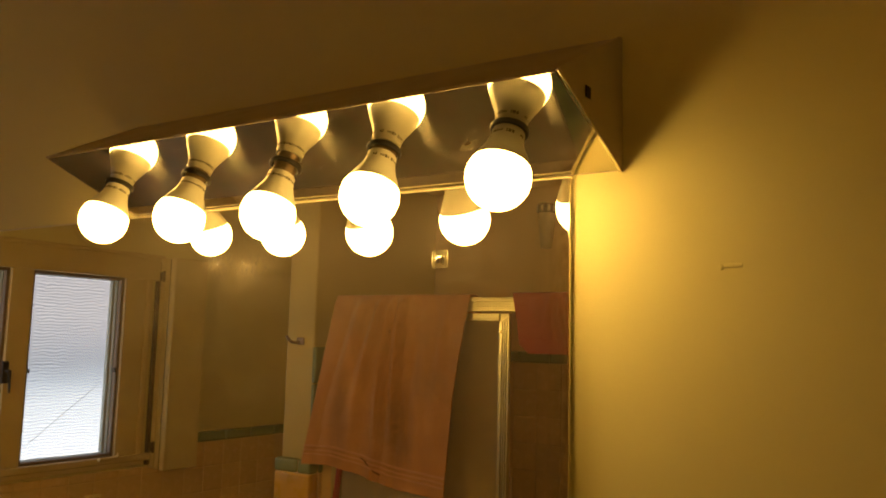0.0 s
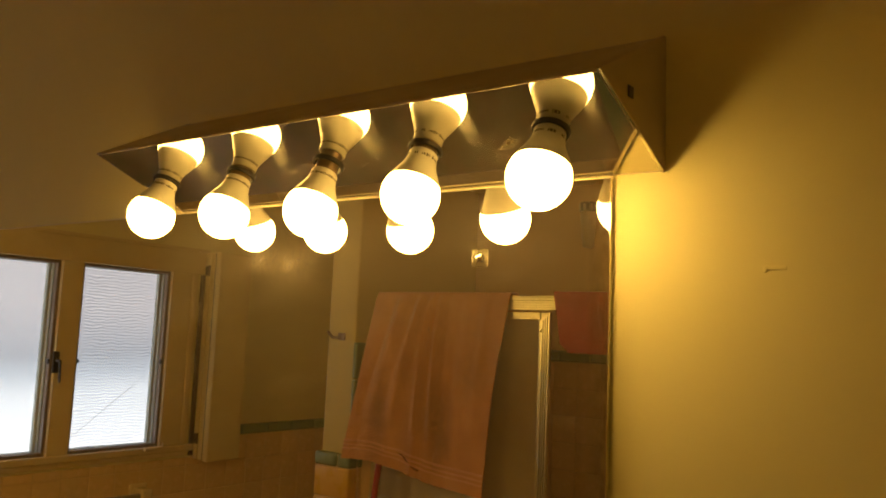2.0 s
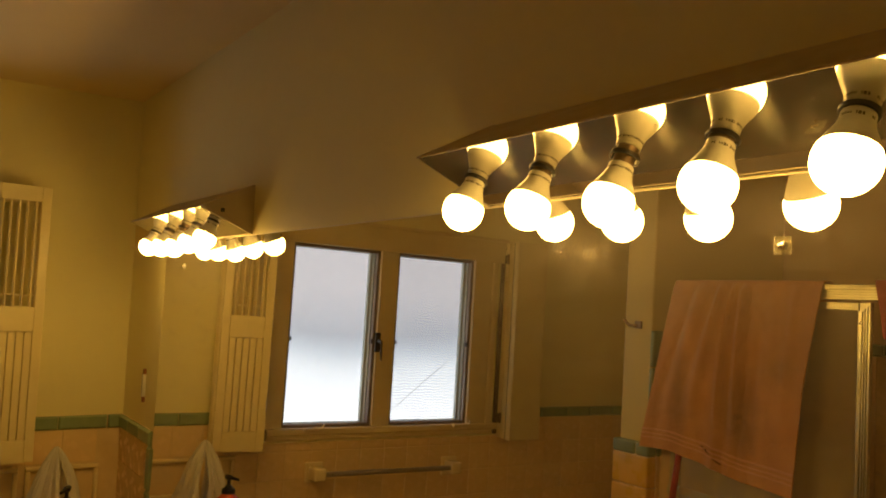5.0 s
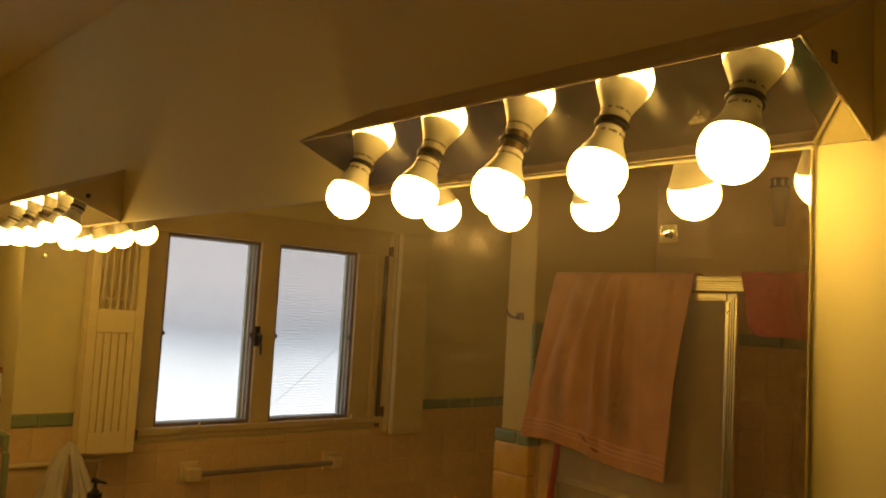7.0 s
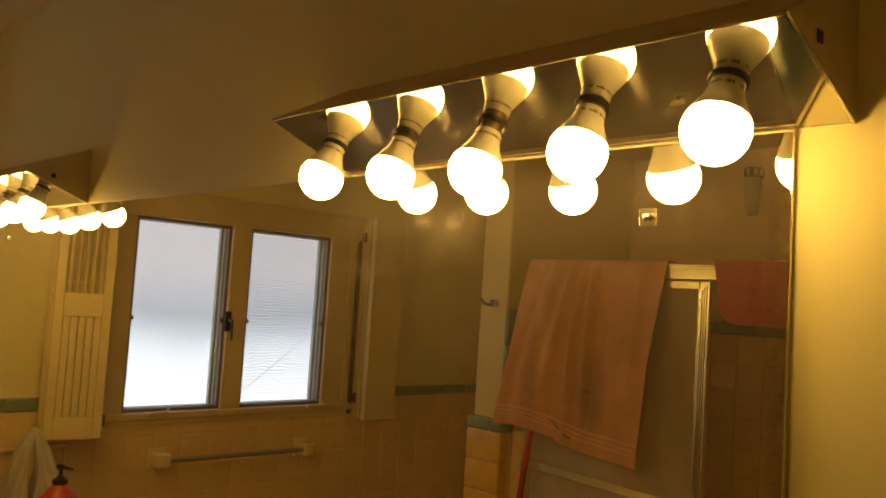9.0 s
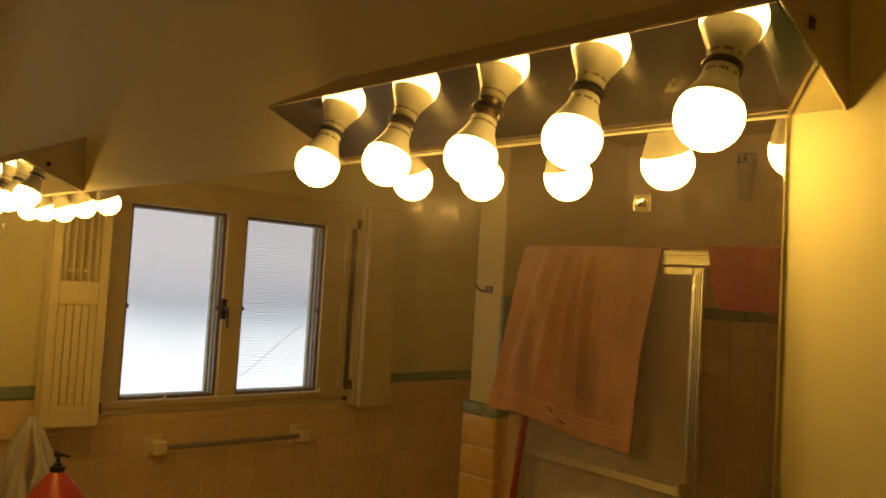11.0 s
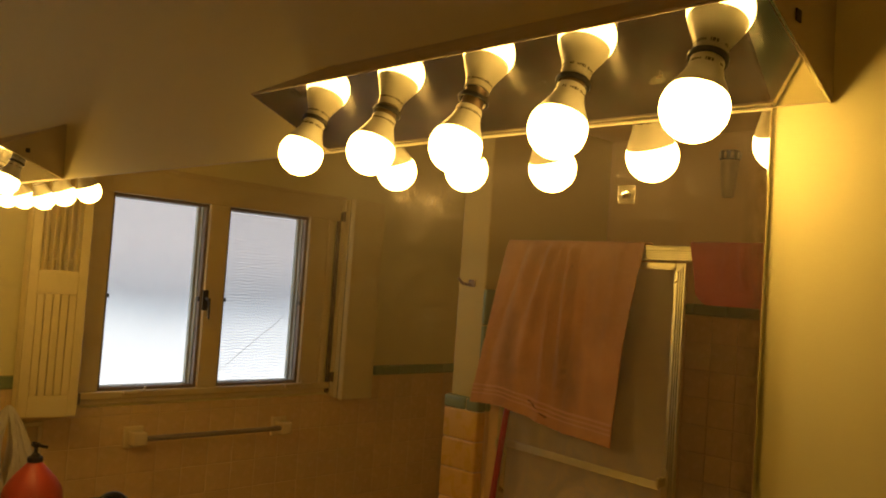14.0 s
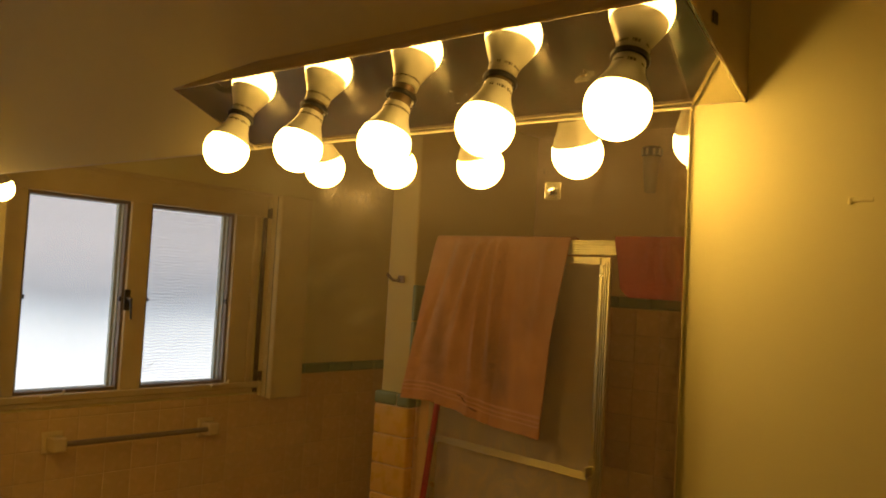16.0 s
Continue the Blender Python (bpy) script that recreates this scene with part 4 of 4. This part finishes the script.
def opening(v, width):
    """Half the gap under a handle, as a share of the way round."""
    t = min(1.0, max(0.0, (v - 0.42) / 0.52))
    return width * math.sin(math.pi * t ** 1.3)


for a, b, wa, wb in ((0.05, 0.55, 0.042, 0.022), (0.55, 1.05, 0.022, 0.042)):
    grid = []
    for j in range(nv + 1):
        lo, hi = a + opening(j / nv, wa), b - opening(j / nv, wb)
        grid.append([bm.verts.new(bag_point(lo + (hi - lo) * i / nu, j / nv)) for i in range(nu + 1)])
    for j in range(nv):
        for i in range(nu):
            bm.faces.new((grid[j][i], grid[j][i + 1], grid[j + 1][i + 1], grid[j + 1][i]))
bmesh.ops.remove_doubles(bm, verts=bm.verts, dist=0.0002)
part("film", bm, "bag", bag, smooth=True)

# ceramic recessed holders in the tiles
for ya, yb in ((-0.070, -0.308), (-0.330, -0.445)):
    ob = thing("recessed_holder", (XW, (ya + yb) / 2, 0.93), "peach ceramic recessed wall holder with a raised frame", "wall holder", "recessed ceramic holders")
    w = (ya - yb) / 2
    for a, b, c, d in ((-w, w, 0.132, 0.148), (-w, w, 0.0, 0.016), (-w, -w + 0.016, 0.016, 0.132), (w - 0.016, w, 0.016, 0.132)):
        part("frame", boxed(0.006, 0.024, a, b, c, d, bevel=0.005, seg=3), "ceramic", ob, smooth=True)
    part("niche_back", boxed(0.004, 0.0075, -w + 0.012, w - 0.012, 0.012, 0.136), "grout", ob)


# ---- tiles, laid piece by piece ----
def tile_mesh(name, w, h, t, bevel, material):
    """A tile lying in its own y-z plane, facing +x."""
    v, f = [], []
    for d, i in ((0, 0), (t - bevel, 0), (t, bevel)):
        v += [(d, -w / 2 + i, -h / 2 + i), (d, w / 2 - i, -h / 2 + i), (d, w / 2 - i, h / 2 - i), (d, -w / 2 + i, h / 2 - i)]
    for k in (0, 4):
        f += [(k + i, k + (i + 1) % 4, k + 4 + (i + 1) % 4, k + 4 + i) for i in range(4)]
    f.append((8, 9, 10, 11))
    me = bpy.data.meshes.new(name)
    me.from_pydata(v, [], f)
    me.materials.append(M[material].m)
    return me


meshes = {}


def lay(name, parent, at, turn, w, h, material, t=0.0045, bevel=0.0016):
    key = (name, round(w, 3), round(h, 3), material, t)
    if key not in meshes:
        meshes[key] = tile_mesh(name, w - 0.0026, h - 0.0026, t, bevel, material)
    ob = new(name, meshes[key])
    ob.parent = parent
    j = noise.random() * 0.0006
    ob.matrix_basis = Matrix.Translation(at) @ pose(0, 0, 0, 0, 0, turn) @ pose(j, 0, 0, 0, (noise.random() - 0.5) * 0.35, (noise.random() - 0.5) * 0.35)
    return ob


P = 0.1163
ZB0, ZB1 = 1.199, 1.249
# window wall
part("grout_bed", boxed(XW, XW + 0.0052, YB - 0.04, 0.008, 0.0, 1.112), "grout", wall_west)
part("grout_bed", boxed(XW, XW + 0.0052, -0.535, 0.008, 1.112, ZB1), "grout", wall_west)
part("grout_bed", boxed(XW, XW + 0.0052, YB - 0.04, -1.735, 1.112, ZB1), "grout", wall_west)
for r in range(7):
    top = ZB0 - r * P
    for c in range(-6, 17):
        y = -0.7195 - c * P
        if y > -0.03 or y - P / 2 < YB - 0.05:
            continue
        hi, lo = top, top - P
        if r == 0 and y - P / 2 < -0.52 and y + P / 2 > -1.735:
            hi = 1.119
        if r in (1, 2) and -0.46 < y < -0.06:
            if lo > 0.90 and r == 1:
                continue
        lay("tile", wall_west, (XW + 0.002, y, (hi + lo) / 2), 0, P, hi - lo, "peach")
y = -0.05
while y > YB - 0.03:
    if not (y - 0.164 < -0.54 and y > -1.74):
        lay("border_tile", wall_west, (XW + 0.002, y - 0.082, (ZB0 + ZB1) / 2), 0, 0.164, ZB1 - ZB0, "green", 0.013, 0.006)
    y -= 0.164
lay("border_tile", wall_west, (XW + 0.002, -0.019, (ZB0 + ZB1) / 2), 0, 0.058, ZB1 - ZB0, "green", 0.013, 0.006)
# mirror wall, the strip beside the mirror
part("grout_bed", boxed(XW, MX0 - 0.006, 0.002, 0.0055, 0.82, ZB1), "grout", wall_north)
for r in range(3):
    for c in range(4):
        lay("tile", wall_north, (XW + 0.055 + c * P, 0.003, ZB0 - (r + 0.5) * P), -90, P, P, "peach")
for c in range(3):
    lay("border_tile", wall_north, (XW + 0.07 + c * 0.143, 0.003, (ZB0 + ZB1) / 2), -90, 0.143, ZB1 - ZB0, "green", 0.013, 0.006)
for r in range(3):
    lay("border_tile", wall_north, (MX0 - 0.026, 0.003, ZB0 - 0.07 - r * 0.142), -90, 0.050, 0.142, "green", 0.013, 0.006)
# back wall behind the stub wall
part("grout_bed", boxed(XW, SX0, YB - 0.04, YB - 0.037, 0.0, ZB1), "grout", wall_south)
for r in range(7):
    for c in range(6):
        lay("tile", wall_south, (XW + 0.06 + (c + 0.5) * P, YB - 0.038, ZB0 - (r + 0.5) * P), 90, P, P, "peach")
for c in range(5):
    lay("border_tile", wall_south, (XW + 0.01 + (c + 0.5) * 0.154, YB - 0.038, (ZB0 + ZB1) / 2), 90, 0.154, ZB1 - ZB0, "green", 0.013, 0.006)
# stub wall: one wide tile across its end, small ones on the sides
CZ = 1.235
part("tile_core", boxed(SX0 - 0.010, SX1 + 0.019, YS - 0.3, YS + 0.018, 0.0, CZ - 0.004, bevel=0.004), "grout", shower_partition)
for r in range(6):
    part("tile", boxed(SX0 - 0.014, SX1 + 0.024, YS - 0.028, YS + 0.024, CZ - 0.052 - (r + 1) * 0.119 + 0.001, CZ - 0.052 - r * 0.119 - 0.001, bevel=0.008, seg=3), "stub_tile", shower_partition, smooth=True)
    lay("tile", shower_partition, (SX1 + 0.018, YS - 0.030 - 0.035, CZ - 0.052 - (r + 0.5) * 0.119), 0, 0.07, 0.119, "peach")
    for k in range(2):
        lay("tile", shower_partition, (SX0 - 0.008, YS - 0.030 - P * (k + 0.5), CZ - 0.052 - (r + 0.5) * 0.119), 180, P, 0.119, "peach")
part("cap_tile", boxed(SX0 - 0.016, SX0 + 0.104, YS - 0.028, YS + 0.026, CZ - 0.051, CZ, bevel=0.011, seg=4), "green", shower_partition, smooth=True)
part("cap_tile", boxed(SX0 + 0.106, SX1 + 0.026, YS - 0.028, YS + 0.026, CZ - 0.051, CZ, bevel=0.011, seg=4), "green", shower_partition, smooth=True)
part("cap_tile", boxed(SX1 - 0.02, SX1 + 0.026, YS - 0.10, YS - 0.030, CZ - 0.051, CZ, bevel=0.009, seg=3), "green", shower_partition, smooth=True)
part("cap_tile", boxed(SX0 - 0.016, SX0 + 0.02, YS - 0.18, YS - 0.030, CZ - 0.051, CZ, bevel=0.009, seg=3), "green", shower_partition, smooth=True)
for r in range(3):
    part("edge_tile", boxed(SX1 - 0.004, SX1 + 0.016, YS - 0.052, YS + 0.006, CZ + 0.002 + r * 0.146, CZ + r * 0.146 + 0.144, bevel=0.006, seg=3), "green", shower_partition, smooth=True)
# inside the shower
part("grout_bed", boxed(SX1, -0.46, YB - 0.04, YB - 0.037, 0.0, 1.672), "grout", wall_south)
for r in range(9):
    for c in range(13):
        lay("tile", wall_south, (-1.972 + (c + 0.5) * P, YB - 0.038, 1.622 - (r + 0.5) * P), 90, P, P, "peach")
for c in range(10):
    lay("border_tile", wall_south, (-1.94 + (c + 0.5) * 0.154, YB - 0.038, 1.647), 90, 0.154, 0.05, "green", 0.013, 0.006)
